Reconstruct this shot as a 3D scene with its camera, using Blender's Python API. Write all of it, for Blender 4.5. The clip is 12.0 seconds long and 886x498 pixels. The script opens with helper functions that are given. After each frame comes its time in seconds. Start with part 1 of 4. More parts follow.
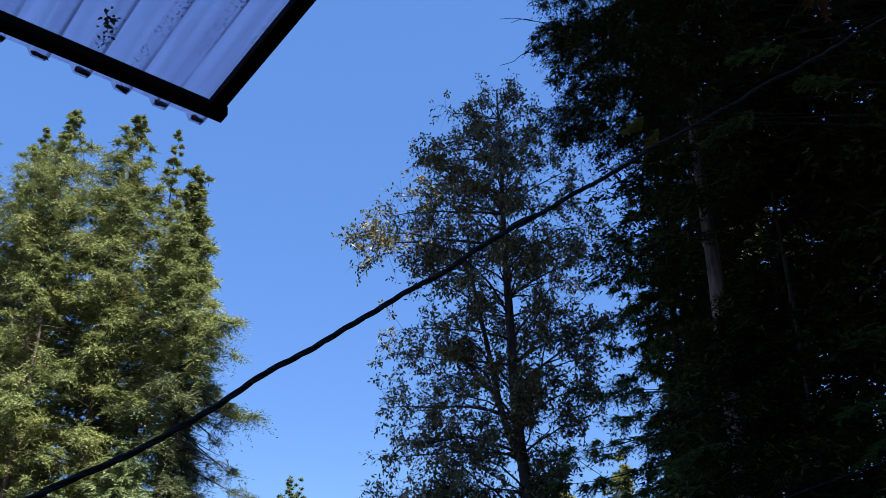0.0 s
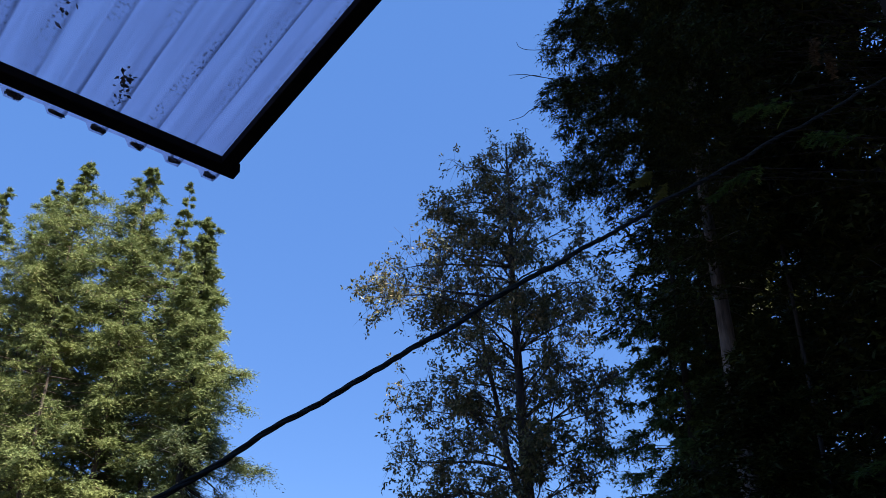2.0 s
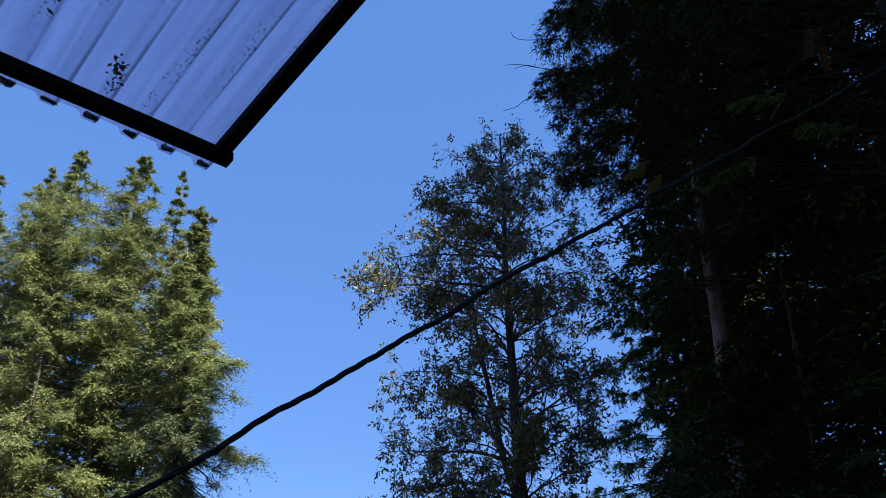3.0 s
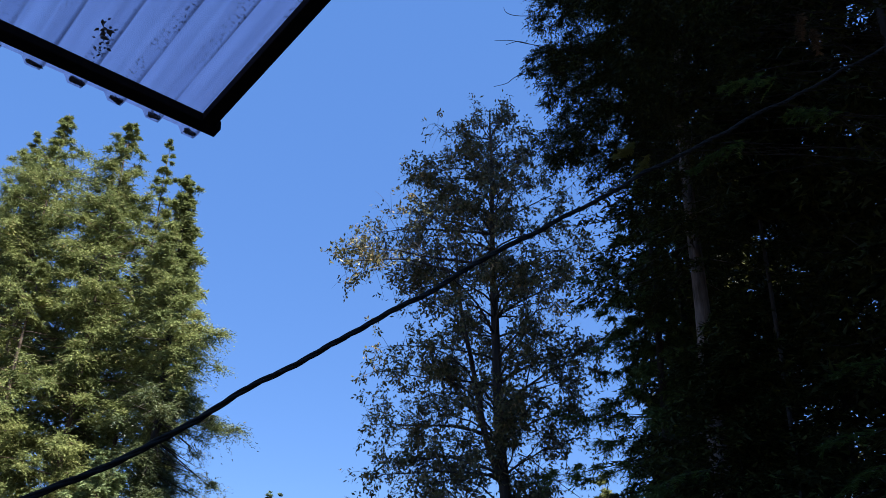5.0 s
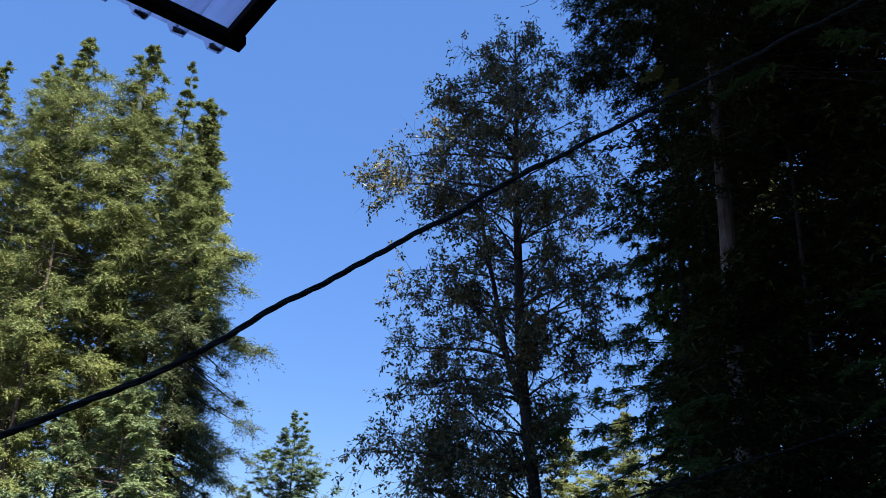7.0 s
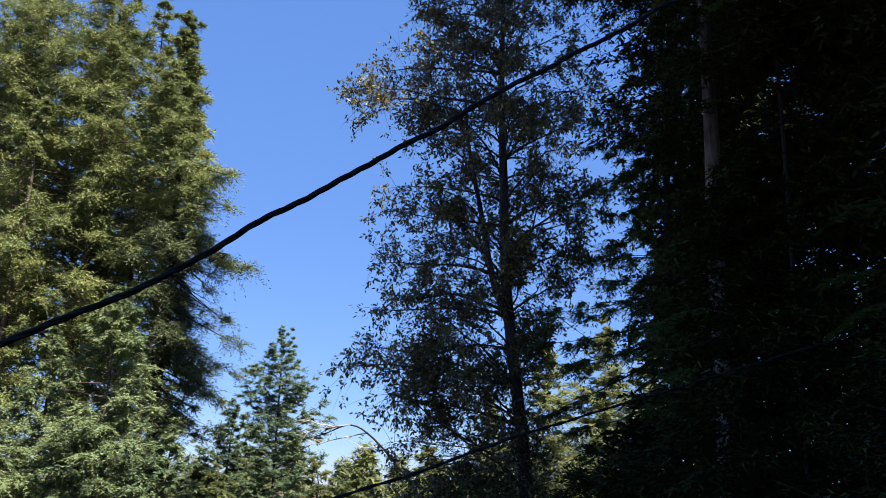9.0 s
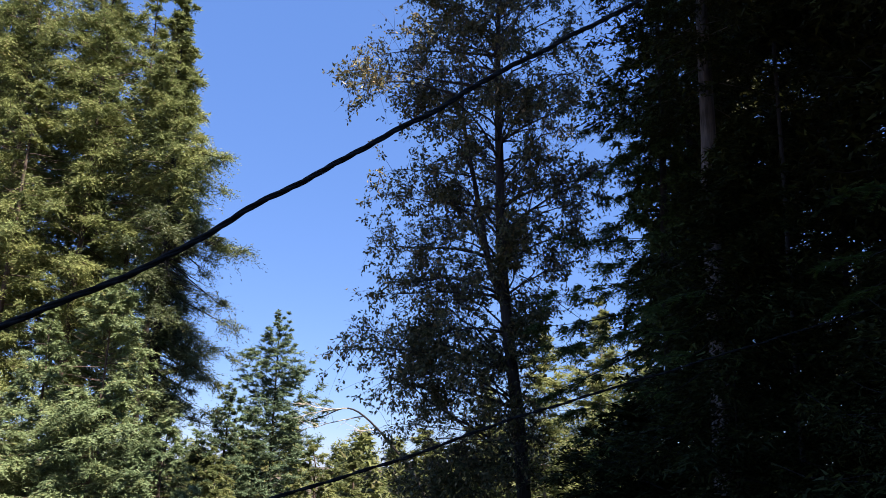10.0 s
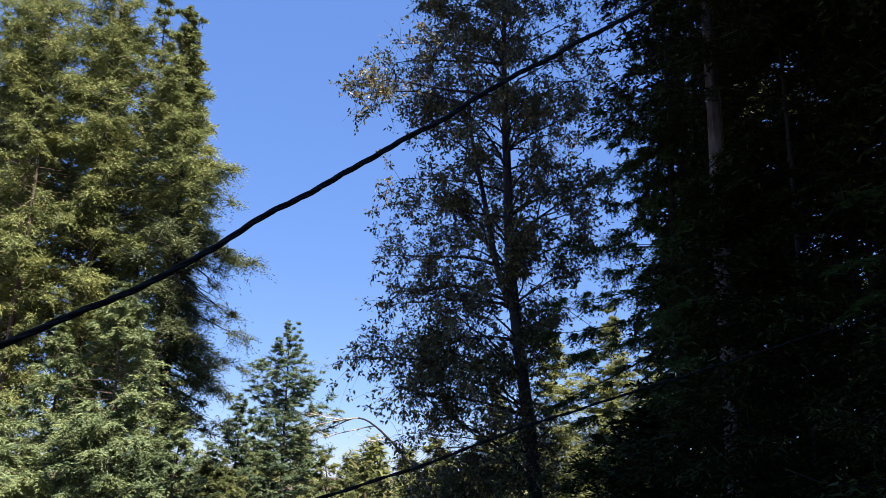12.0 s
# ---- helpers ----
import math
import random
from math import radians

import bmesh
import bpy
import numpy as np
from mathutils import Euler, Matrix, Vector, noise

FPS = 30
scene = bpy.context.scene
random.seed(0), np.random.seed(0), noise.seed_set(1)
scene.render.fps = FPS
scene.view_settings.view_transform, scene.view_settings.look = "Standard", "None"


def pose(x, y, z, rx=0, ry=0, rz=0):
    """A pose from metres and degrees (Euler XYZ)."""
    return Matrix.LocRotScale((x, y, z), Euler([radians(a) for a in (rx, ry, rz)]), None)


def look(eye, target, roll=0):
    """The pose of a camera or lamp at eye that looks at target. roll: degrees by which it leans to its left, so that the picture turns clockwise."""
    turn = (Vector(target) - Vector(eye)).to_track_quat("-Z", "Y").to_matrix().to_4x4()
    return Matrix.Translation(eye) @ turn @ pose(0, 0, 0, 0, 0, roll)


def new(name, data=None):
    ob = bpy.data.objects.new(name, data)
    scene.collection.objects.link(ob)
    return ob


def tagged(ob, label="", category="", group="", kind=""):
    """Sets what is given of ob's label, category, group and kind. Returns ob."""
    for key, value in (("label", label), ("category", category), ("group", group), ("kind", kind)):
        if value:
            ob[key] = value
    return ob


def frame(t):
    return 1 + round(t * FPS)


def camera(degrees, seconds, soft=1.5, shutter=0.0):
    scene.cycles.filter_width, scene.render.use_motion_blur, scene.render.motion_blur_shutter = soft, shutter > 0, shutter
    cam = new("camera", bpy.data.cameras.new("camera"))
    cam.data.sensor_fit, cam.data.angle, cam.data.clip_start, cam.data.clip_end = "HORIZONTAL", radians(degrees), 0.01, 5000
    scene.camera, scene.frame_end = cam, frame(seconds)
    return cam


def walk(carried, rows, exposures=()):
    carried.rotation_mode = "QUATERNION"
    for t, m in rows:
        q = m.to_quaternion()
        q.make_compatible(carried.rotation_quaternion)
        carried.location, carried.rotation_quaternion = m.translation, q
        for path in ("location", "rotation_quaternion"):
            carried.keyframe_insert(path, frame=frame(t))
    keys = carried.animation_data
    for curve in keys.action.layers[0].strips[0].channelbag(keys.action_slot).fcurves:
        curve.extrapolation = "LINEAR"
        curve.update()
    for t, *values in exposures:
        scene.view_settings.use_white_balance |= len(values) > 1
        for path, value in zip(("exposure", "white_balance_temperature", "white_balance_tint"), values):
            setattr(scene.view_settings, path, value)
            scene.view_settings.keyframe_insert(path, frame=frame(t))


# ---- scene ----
LENS = 54.0
EYE = 1.65
cam = camera(LENS, 12.0, soft=0.78)
# seconds, x, y, height above the eye, then the turn in degrees
ROWS = [
    (0.0, 0, 0, 0, 114.5, 0, 0),
    (0.5, -0.002, -0.002, 0.002, 115.08, 0.16, 0.11),
    (1.0, -0.001, -0.003, 0.003, 116.23, -0.02, 0.21),
    (1.5, 0, -0.004, 0.006, 117.72, -0.42, 0.34),
    (2.0, -0.001, -0.004, 0.006, 117.96, -0.49, 0.42),
    (2.5, -0.002, -0.004, 0.005, 117.61, -0.46, 0.21),
    (3.0, -0.001, -0.004, 0.005, 117.31, -0.51, -0.07),
    (5.0, -0.001, -0.004, 0.005, 115.7, -1.35, -1.48),
    (5.5, -0.002, -0.004, 0.004, 115.2, -1.79, -1.19),
    (6.0, -0.004, -0.003, 0.002, 113.8, -2.22, -0.64),
    (6.5, -0.006, 0, -0.003, 112.05, -2.31, -0.18),
    (8.5, -0.004, 0, -0.018, 107.26, -2.11, -0.96),
    (9.0, -0.004, 0, -0.02, 105.33, -1.95, -1.15),
    (9.5, -0.004, 0, -0.021, 104.35, -1.92, -1.32),
    (10.0, -0.004, 0, -0.021, 104.25, -1.77, -1.37),
    (10.5, -0.004, 0, -0.021, 104.4, -1.68, -1.28),
    (11.0, -0.004, 0, -0.02, 104.6, -1.43, -0.93),
    (11.5, -0.004, 0, -0.02, 104.68, -1.27, -0.66),
    (12.0, -0.004, 0, -0.02, 104.79, -1.2, -0.63),
]
EXPOSURE, KELVIN, TINT = 1.6, 6100, 10
walk(cam, [(t, pose(x, y, EYE + z, rx, ry, rz)) for t, x, y, z, rx, ry, rz in ROWS],
     exposures=[(0.0, EXPOSURE, KELVIN, TINT), (8.5, EXPOSURE, KELVIN, TINT), (9.7, EXPOSURE + 0.07, KELVIN + 350, TINT + 8),
                (12.0, EXPOSURE + 0.07, KELVIN + 350, TINT + 8)])

# ---- light: clear sky, sun high behind the tall trees on the right ----
SUN_EL, SUN_AZ = radians(56), radians(135)      # azimuth clockwise from +y
world = bpy.data.worlds.new("sky")
scene.world = world
world.use_nodes = True
wn = world.node_tree.nodes
sky = wn.new("ShaderNodeTexSky")
sky.sky_type = "NISHITA"
sky.sun_disc = False
sky.sun_elevation, sky.sun_rotation = SUN_EL, SUN_AZ
sky.altitude, sky.air_density, sky.dust_density, sky.ozone_density = 1500, 1.0, 0.1, 4.0
wn["Background"].inputs["Strength"].default_value = 0.062
# deep clear blue that evens out the glow towards the horizon
deep = wn.new("ShaderNodeMix")
deep.data_type = "RGBA"
deep.inputs[0].default_value = 0.58
deep.inputs[7].default_value = (0.785, 1.9, 4.95, 1)
world.node_tree.links.new(sky.outputs[0], deep.inputs[6])
world.node_tree.links.new(deep.outputs[2], wn["Background"].inputs["Color"])

sun_data = bpy.data.lights.new("sun", "SUN")
sun_data.energy, sun_data.angle, sun_data.color = 5.0, radians(0.6), (1.0, 0.93, 0.82)
sun = new("sun", sun_data)
sun_way = Vector((math.sin(SUN_AZ) * math.cos(SUN_EL), math.cos(SUN_AZ) * math.cos(SUN_EL), math.sin(SUN_EL)))
sun.matrix_world = look(sun_way * 60, (0, 0, 0))


# ---- materials ----
def material(name):
    m = bpy.data.materials.new(name)
    m.use_nodes = True
    nt = m.node_tree
    return m, nt, nt.nodes["Principled BSDF"]


def ramp(nt, source, stops):
    r = nt.nodes.new("ShaderNodeValToRGB")
    els = r.color_ramp.elements
    while len(els) < len(stops):
        els.new(0.5)
    for e, (p, c) in zip(els, stops):
        e.position, e.color = p, (*c, 1)
    nt.links.new(source, r.inputs[0])
    return r.outputs[0]


def noise_tex(nt, scale, detail=4.0, stretch=(1, 1, 1)):
    tc = nt.nodes.new("ShaderNodeTexCoord")
    mp = nt.nodes.new("ShaderNodeMapping")
    mp.inputs["Scale"].default_value = stretch
    n = nt.nodes.new("ShaderNodeTexNoise")
    n.inputs["Scale"].default_value, n.inputs["Detail"].default_value = scale, detail
    nt.links.new(tc.outputs["Object"], mp.inputs[0])
    nt.links.new(mp.outputs[0], n.inputs["Vector"])
    return n.outputs["Fac"]


def mix(nt, a, b, fac, kind="MIX"):
    m = nt.nodes.new("ShaderNodeMix")
    m.data_type, m.blend_type = "RGBA", kind
    nt.links.new(a, m.inputs[6])
    nt.links.new(b, m.inputs[7])
    if isinstance(fac, float):
        m.inputs[0].default_value = fac
    else:
        nt.links.new(fac, m.inputs[0])
    return m.outputs[2]


def bump(nt, bsdf, height, strength, distance):
    b = nt.nodes.new("ShaderNodeBump")
    b.inputs["Strength"].default_value, b.inputs["Distance"].default_value = strength, distance
    nt.links.new(height, b.inputs["Height"])
    nt.links.new(b.outputs[0], bsdf.inputs["Normal"])


def leaf_material(name, dark, light, odd, odd_share=0.06, translucency=0.3, rough=0.5, clump=0.6, gloss=0.35):
    """Leaves: each blade its own shade, wider drifts of colour over the crown, and some light coming through."""
    m, nt, bsdf = material(name)
    geo = nt.nodes.new("ShaderNodeNewGeometry")
    one = ramp(nt, geo.outputs["Random Per Island"],
               [(0.0, dark), (1.0 - odd_share - 0.02, light), (1.0 - odd_share, odd), (1.0, odd)])
    wide = ramp(nt, noise_tex(nt, clump, 3.0), [(0.3, (0.68, 0.75, 0.7)), (0.7, (1.2, 1.15, 0.95))])
    col = mix(nt, one, wide, 1.0, "MULTIPLY")
    nt.links.new(col, bsdf.inputs["Base Color"])
    bsdf.inputs["Roughness"].default_value = rough
    bsdf.inputs["Specular IOR Level"].default_value = gloss
    tr = nt.nodes.new("ShaderNodeBsdfTranslucent")
    nt.links.new(col, tr.inputs["Color"])
    mx = nt.nodes.new("ShaderNodeMixShader")
    mx.inputs[0].default_value = translucency
    nt.links.new(bsdf.outputs[0], mx.inputs[1])
    nt.links.new(tr.outputs[0], mx.inputs[2])
    nt.links.new(mx.outputs[0], nt.nodes["Material Output"].inputs["Surface"])
    return m


def bark_material(name, dark, light, streak=9.0):
    m, nt, bsdf = material(name)
    fine = noise_tex(nt, streak, 6.0, (1, 1, 0.12))
    broad = noise_tex(nt, 1.3, 3.0)
    a = ramp(nt, fine, [(0.32, dark), (0.68, light)])
    b = ramp(nt, broad, [(0.3, (0.7, 0.7, 0.7)), (0.75, (1.25, 1.2, 1.15))])
    nt.links.new(mix(nt, a, b, 1.0, "MULTIPLY"), bsdf.inputs["Base Color"])
    bsdf.inputs["Roughness"].default_value = 0.9
    bump(nt, bsdf, fine, 0.8, 0.03)
    return m


LEAF_REDWOOD = leaf_material("redwood_foliage", (0.132, 0.157, 0.066), (0.275, 0.308, 0.132), (0.3, 0.25, 0.14), 0.04, 0.3, rough=0.7, clump=0.75, gloss=0.06)
LEAF_FIR = leaf_material("fir_foliage", (0.1, 0.138, 0.068), (0.228, 0.285, 0.148), (0.24, 0.24, 0.11), 0.05, 0.2, gloss=0.15)
LEAF_SMALL = leaf_material("blue_green_foliage", (0.065, 0.1, 0.062), (0.185, 0.255, 0.155), (0.18, 0.17, 0.09), 0.06, 0.3, gloss=0.15)
# Redwood foliage with the shade under and behind the clump put into its colour.
LEAF_SHADOWED = leaf_material("shadowed_redwood_foliage", (0.035, 0.052, 0.024), (0.125, 0.15, 0.066), (0.12, 0.11, 0.05), 0.06)
# Lighter green: light that catches the sprigs is put into the colour.
LEAF_LIT_TONE = leaf_material("lit_toned_foliage", (0.05, 0.08, 0.024), (0.13, 0.19, 0.06), (0.15, 0.18, 0.06), 0.05, 0.3, gloss=0.06)
# Sunlight on a few sprigs is put into this yellow-green.
LEAF_SUN_TONE = leaf_material("sun_toned_foliage", (0.15, 0.16, 0.05), (0.28, 0.28, 0.1), (0.3, 0.25, 0.1), 0.1, 0.3, gloss=0.1)
LEAF_BROWN = leaf_material("dead_brown_foliage", (0.12, 0.075, 0.05), (0.3, 0.2, 0.14), (0.35, 0.25, 0.18), 0.1, 0.2, gloss=0.1)
LEAF_OAK = leaf_material("oak_foliage", (0.042, 0.044, 0.02), (0.155, 0.148, 0.064), (0.28, 0.2, 0.1), 0.14, 0.2, 0.45, gloss=0.32)
# Deep shade is put into these two greens, less of it into LEAF_LEVEL.
LEAF_SHADE = leaf_material("shade_darkened_foliage", (0.013, 0.015, 0.005), (0.054, 0.06, 0.02), (0.085, 0.1, 0.032), 0.05, 0.25, gloss=0.08)
LEAF_LEVEL = leaf_material("shaded_green_foliage", (0.034, 0.05, 0.018), (0.12, 0.165, 0.056), (0.15, 0.18, 0.06), 0.05, 0.3, gloss=0.08)
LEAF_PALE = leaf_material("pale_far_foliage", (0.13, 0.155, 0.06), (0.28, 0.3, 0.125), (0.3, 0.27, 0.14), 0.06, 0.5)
BARK_RED = bark_material("redwood_bark", (0.04, 0.028, 0.021), (0.13, 0.09, 0.066))
BARK_OAK = bark_material("oak_bark", (0.024, 0.02, 0.017), (0.075, 0.06, 0.05), 14.0)
BARK_GREY = bark_material("grey_bark", (0.1, 0.08, 0.06), (0.3, 0.25, 0.2), 12.0)
BARK_FURROWED = bark_material("furrowed_bark", (0.04, 0.033, 0.028), (0.2, 0.165, 0.145), 22.0)
# Bark kept near black: deep shade is put into its colour.
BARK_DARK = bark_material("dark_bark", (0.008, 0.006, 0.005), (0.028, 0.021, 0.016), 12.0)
BARK_DEAD = bark_material("bleached_wood", (0.3, 0.26, 0.2), (0.6, 0.55, 0.46), 16.0)


def ground_material():
    m, nt, bsdf = material("forest_floor")
    a = ramp(nt, noise_tex(nt, 3.0, 8.0), [(0.3, (0.035, 0.024, 0.014)), (0.55, (0.09, 0.06, 0.035)), (0.8, (0.05, 0.06, 0.02))])
    b = ramp(nt, noise_tex(nt, 0.2, 3.0), [(0.3, (0.7, 0.7, 0.7)), (0.7, (1.2, 1.2, 1.1))])
    nt.links.new(mix(nt, a, b, 1.0, "MULTIPLY"), bsdf.inputs["Base Color"])
    bsdf.inputs["Roughness"].default_value = 0.95
    bump(nt, bsdf, noise_tex(nt, 12.0, 6.0), 0.7, 0.05)
    return m


def sheet_material():
    """Milky corrugated plastic: daylight comes through it, dust lies in the troughs and a dark line runs along one edge
    of each.
    """
    m, nt, bsdf = material("milky_plastic")
    tc = nt.nodes.new("ShaderNodeTexCoord")
    sep = nt.nodes.new("ShaderNodeSeparateXYZ")
    nt.links.new(tc.outputs["Object"], sep.inputs[0])

    def maths(op, a, b):
        n = nt.nodes.new("ShaderNodeMath")
        n.operation = op
        for k, v in enumerate((a, b)):
            if isinstance(v, (int, float)):
                n.inputs[k].default_value = v
            else:
                nt.links.new(v, n.inputs[k])
        return n.outputs[0]

    shift = maths("ADD", sep.outputs["X"], maths("MULTIPLY", maths("SUBTRACT", noise_tex(nt, 20.0, 3.0), 0.5), 0.003))
    along_u = maths("FRACT", maths("DIVIDE", maths("ADD", shift, 0.004 + 10 * PITCH), PITCH), 0)
    trough = ramp(nt, along_u, [(0.0, (1, 1, 1)), (0.15, (1, 1, 1)), (0.2, (0, 0, 0)), (0.78, (0, 0, 0)), (0.83, (1, 1, 1)), (1.0, (1, 1, 1))])
    line = ramp(nt, along_u, [(0.0, (1, 1, 1)), (0.73, (1, 1, 1)), (0.79, (0.58, 0.58, 0.6)), (0.85, (0.64, 0.64, 0.66)), (0.91, (1, 1, 1)), (1.0, (1, 1, 1))])
    fade = ramp(nt, noise_tex(nt, 7.0, 4.0, (1, 0.5, 1)), [(0.36, (0.15, 0.15, 0.15)), (0.56, (1, 1, 1))])
    white = ramp(nt, noise_tex(nt, 5.0, 4.0, (1.0, 0.4, 1.0)), [(0.3, (0.97, 0.87, 0.93)), (0.7, (1.0, 0.92, 0.97))])
    streak = ramp(nt, noise_tex(nt, 60.0, 5.0, (1.0, 0.06, 1.0)), [(0.35, (0.91, 0.91, 0.92)), (0.6, (1, 1, 1))])
    speck = ramp(nt, noise_tex(nt, 190.0, 3.0), [(0.35, (0.38, 0.36, 0.36)), (0.43, (1, 1, 1))])
    dust = ramp(nt, noise_tex(nt, 9.0, 3.0, (1, 0.5, 1)), [(0.42, (0, 0, 0)), (0.6, (1, 1, 1))])
    floor_tone = nt.nodes.new("ShaderNodeRGB")
    floor_tone.outputs[0].default_value = (0.93, 0.93, 0.94, 1)
    col = mix(nt, white, streak, 1.0, "MULTIPLY")
    col = mix(nt, col, mix(nt, col, floor_tone.outputs[0], 1.0, "MULTIPLY"), trough)
    col = mix(nt, col, mix(nt, col, speck, 1.0, "MULTIPLY"), mix(nt, trough, dust, 1.0, "MULTIPLY"))
    col = mix(nt, col, mix(nt, col, line, 1.0, "MULTIPLY"), fade)
    nt.links.new(col, bsdf.inputs["Base Color"])
    bsdf.inputs["Roughness"].default_value = 0.35
    tr = nt.nodes.new("ShaderNodeBsdfTranslucent")
    nt.links.new(col, tr.inputs["Color"])
    clear = nt.nodes.new("ShaderNodeBsdfTransparent")
    nt.links.new(col, clear.inputs["Color"])
    see = nt.nodes.new("ShaderNodeMixShader")
    see.inputs[0].default_value = 0.9
    nt.links.new(tr.outputs[0], see.inputs[1])
    nt.links.new(clear.outputs[0], see.inputs[2])
    mx = nt.nodes.new("ShaderNodeMixShader")
    mx.inputs[0].default_value = 0.93
    nt.links.new(bsdf.outputs[0], mx.inputs[1])
    nt.links.new(see.outputs[0], mx.inputs[2])
    nt.links.new(mx.outputs[0], nt.nodes["Material Output"].inputs["Surface"])
    return m


def plain_material(name, dark, light, rough, scale, metal=0.0, relief=0.3, stretch=(1, 1, 1)):
    m, nt, bsdf = material(name)
    n = noise_tex(nt, scale, 6.0, stretch)
    nt.links.new(ramp(nt, n, [(0.3, dark), (0.7, light)]), bsdf.inputs["Base Color"])
    bsdf.inputs["Roughness"].default_value, bsdf.inputs["Metallic"].default_value = rough, metal
    bump(nt, bsdf, n, relief, 0.002)
    return m


PITCH, RUN, WIDE = 0.0695, 2.7, 3.5        # canopy: corrugation, slope and eave lengths
GROUND = ground_material()
SHEET = sheet_material()
STEEL = plain_material("dark_painted_steel", (0.008, 0.006, 0.006), (0.022, 0.014, 0.011), 0.9, 60.0)
STEEL.node_tree.nodes["Principled BSDF"].inputs["Specular IOR Level"].default_value = 0.12
RUBBER = plain_material("black_cable_sheath", (0.012, 0.012, 0.012), (0.03, 0.03, 0.029), 0.95, 40.0)
RUBBER.node_tree.nodes["Principled BSDF"].inputs["Specular IOR Level"].default_value = 0.15
SIDING = plain_material("painted_siding", (0.24, 0.22, 0.19), (0.34, 0.31, 0.27), 0.8, 6.0, stretch=(0.3, 0.3, 3))
CRUST = plain_material("grey_dirt_crust", (0.04, 0.036, 0.036), (0.3, 0.28, 0.28), 0.9, 110.0)
LITTER = plain_material("dead_leaves", (0.05, 0.03, 0.02), (0.16, 0.08, 0.05), 0.9, 90.0)


# ---- mesh helpers ----
def mesh_of(name, verts, faces, mat, smooth=False):
    """A mesh from an (n, 3) array and one or two face arrays."""
    me = bpy.data.meshes.new(name)
    verts = np.asarray(verts, dtype=np.float32).reshape(-1, 3)
    groups = [np.asarray(f, dtype=np.int32) for f in (faces if isinstance(faces, (list, tuple)) else [faces]) if len(f)]
    loops = np.concatenate([g.ravel() for g in groups])
    sizes = np.concatenate([np.full(len(g), g.shape[1]) for g in groups])
    starts = np.concatenate([[0], np.cumsum(sizes)[:-1]]).astype(np.int32)
    me.vertices.add(len(verts))
    me.vertices.foreach_set("co", verts.ravel())
    me.loops.add(len(loops))
    me.loops.foreach_set("vertex_index", loops)
    me.polygons.add(len(sizes))
    me.polygons.foreach_set("loop_start", starts)
    if smooth:
        me.polygons.foreach_set("use_smooth", np.ones(len(sizes), dtype=bool))
    me.update(calc_edges=True)
    me.validate()
    me.materials.append(mat)
    return me


def hang(name, me, parent, label=""):
    ob = new(name, me)
    ob.parent = parent
    if label:
        ob["label"] = label
    return ob


def unit(v):
    return v / np.maximum(np.linalg.norm(v, axis=-1, keepdims=True), 1e-9)


def tube_arrays(points, radii, sides=6):
    """A tapered tube along points: its vertices and its quads, with closed ends."""
    p = np.asarray(points, dtype=float)
    r = np.broadcast_to(np.asarray(radii, dtype=float), (len(p),))
    t = unit(np.gradient(p, axis=0))
    ref = np.array([0.0, 0.0, 1.0]) if abs(t[:, 2]).mean() < 0.8 else np.array([0.0, 1.0, 0.0])
    a = unit(np.cross(t, ref))
    b = np.cross(t, a)
    ang = np.arange(sides) * 2 * np.pi / sides
    ring = p[:, None] + r[:, None, None] * (a[:, None] * np.cos(ang)[None, :, None] + b[:, None] * np.sin(ang)[None, :, None])
    v = np.concatenate([ring.reshape(-1, 3), p[:1], p[-1:]])
    i, j = np.meshgrid(np.arange(len(p) - 1), np.arange(sides), indexing="ij")
    k = (j + 1) % sides
    q = np.stack([i * sides + j, i * sides + k, (i + 1) * sides + k, (i + 1) * sides + j], -1).reshape(-1, 4)
    n = len(p) * sides
    s, e = np.arange(sides), (np.arange(sides) + 1) % sides
    caps = np.concatenate([np.stack([e, s, np.full(sides, n)], -1),
                           np.stack([s + n - sides, e + n - sides, np.full(sides, n + 1)], -1)])
    return v, q, caps


def tube(name, points, radii, mat, parent=None, sides=6, label=""):
    v, q, c = tube_arrays(points, radii, sides)
    me = mesh_of(name, v, [q, c], mat, True)
    return hang(name, me, parent, label) if parent else new(name, me)


def tubes(name, many, mat, parent, sides=4, label=""):
    vs, qs, cs, n = [], [], [], 0
    for points, radii in many:
        v, q, c = tube_arrays(points, radii, sides)
        vs.append(v), qs.append(q + n), cs.append(c + n)
        n += len(v)
    return hang(name, mesh_of(name, np.concatenate(vs), [np.concatenate(qs), np.concatenate(cs)], mat, True), parent, label)


def blades(base, way, normal, length, width, belly=0.45):
    """Leaf blades as lozenges, slightly folded along the midrib."""
    base, way, normal = (a.reshape(-1, 3) for a in np.broadcast_arrays(base, way, normal))
    n = len(base)
    length = np.broadcast_to(np.asarray(length), base.shape[:1] if np.ndim(length) == 0 else np.shape(length)).reshape(-1, 1)
    width = np.broadcast_to(np.asarray(width), (n,)).reshape(-1, 1)
    side = unit(np.cross(way, normal))
    mid = base + way * length * belly
    v = np.stack([base, mid + side * width / 2, base + way * length, mid - side * width / 2], 1)
    return v.reshape(-1, 3), np.arange(n * 4, dtype=np.int32).reshape(-1, 4)


def needles(base, way, normal, length, width):
    """Needle sprays as slim wedges, one triangle each."""
    side = unit(np.cross(way, normal)) * (width / 2)[:, None]
    v = np.stack([base - side, base + side, base + way * length[:, None]], 1)
    return v.reshape(-1, 3), np.arange(len(base) * 3, dtype=np.int32).reshape(-1, 3)


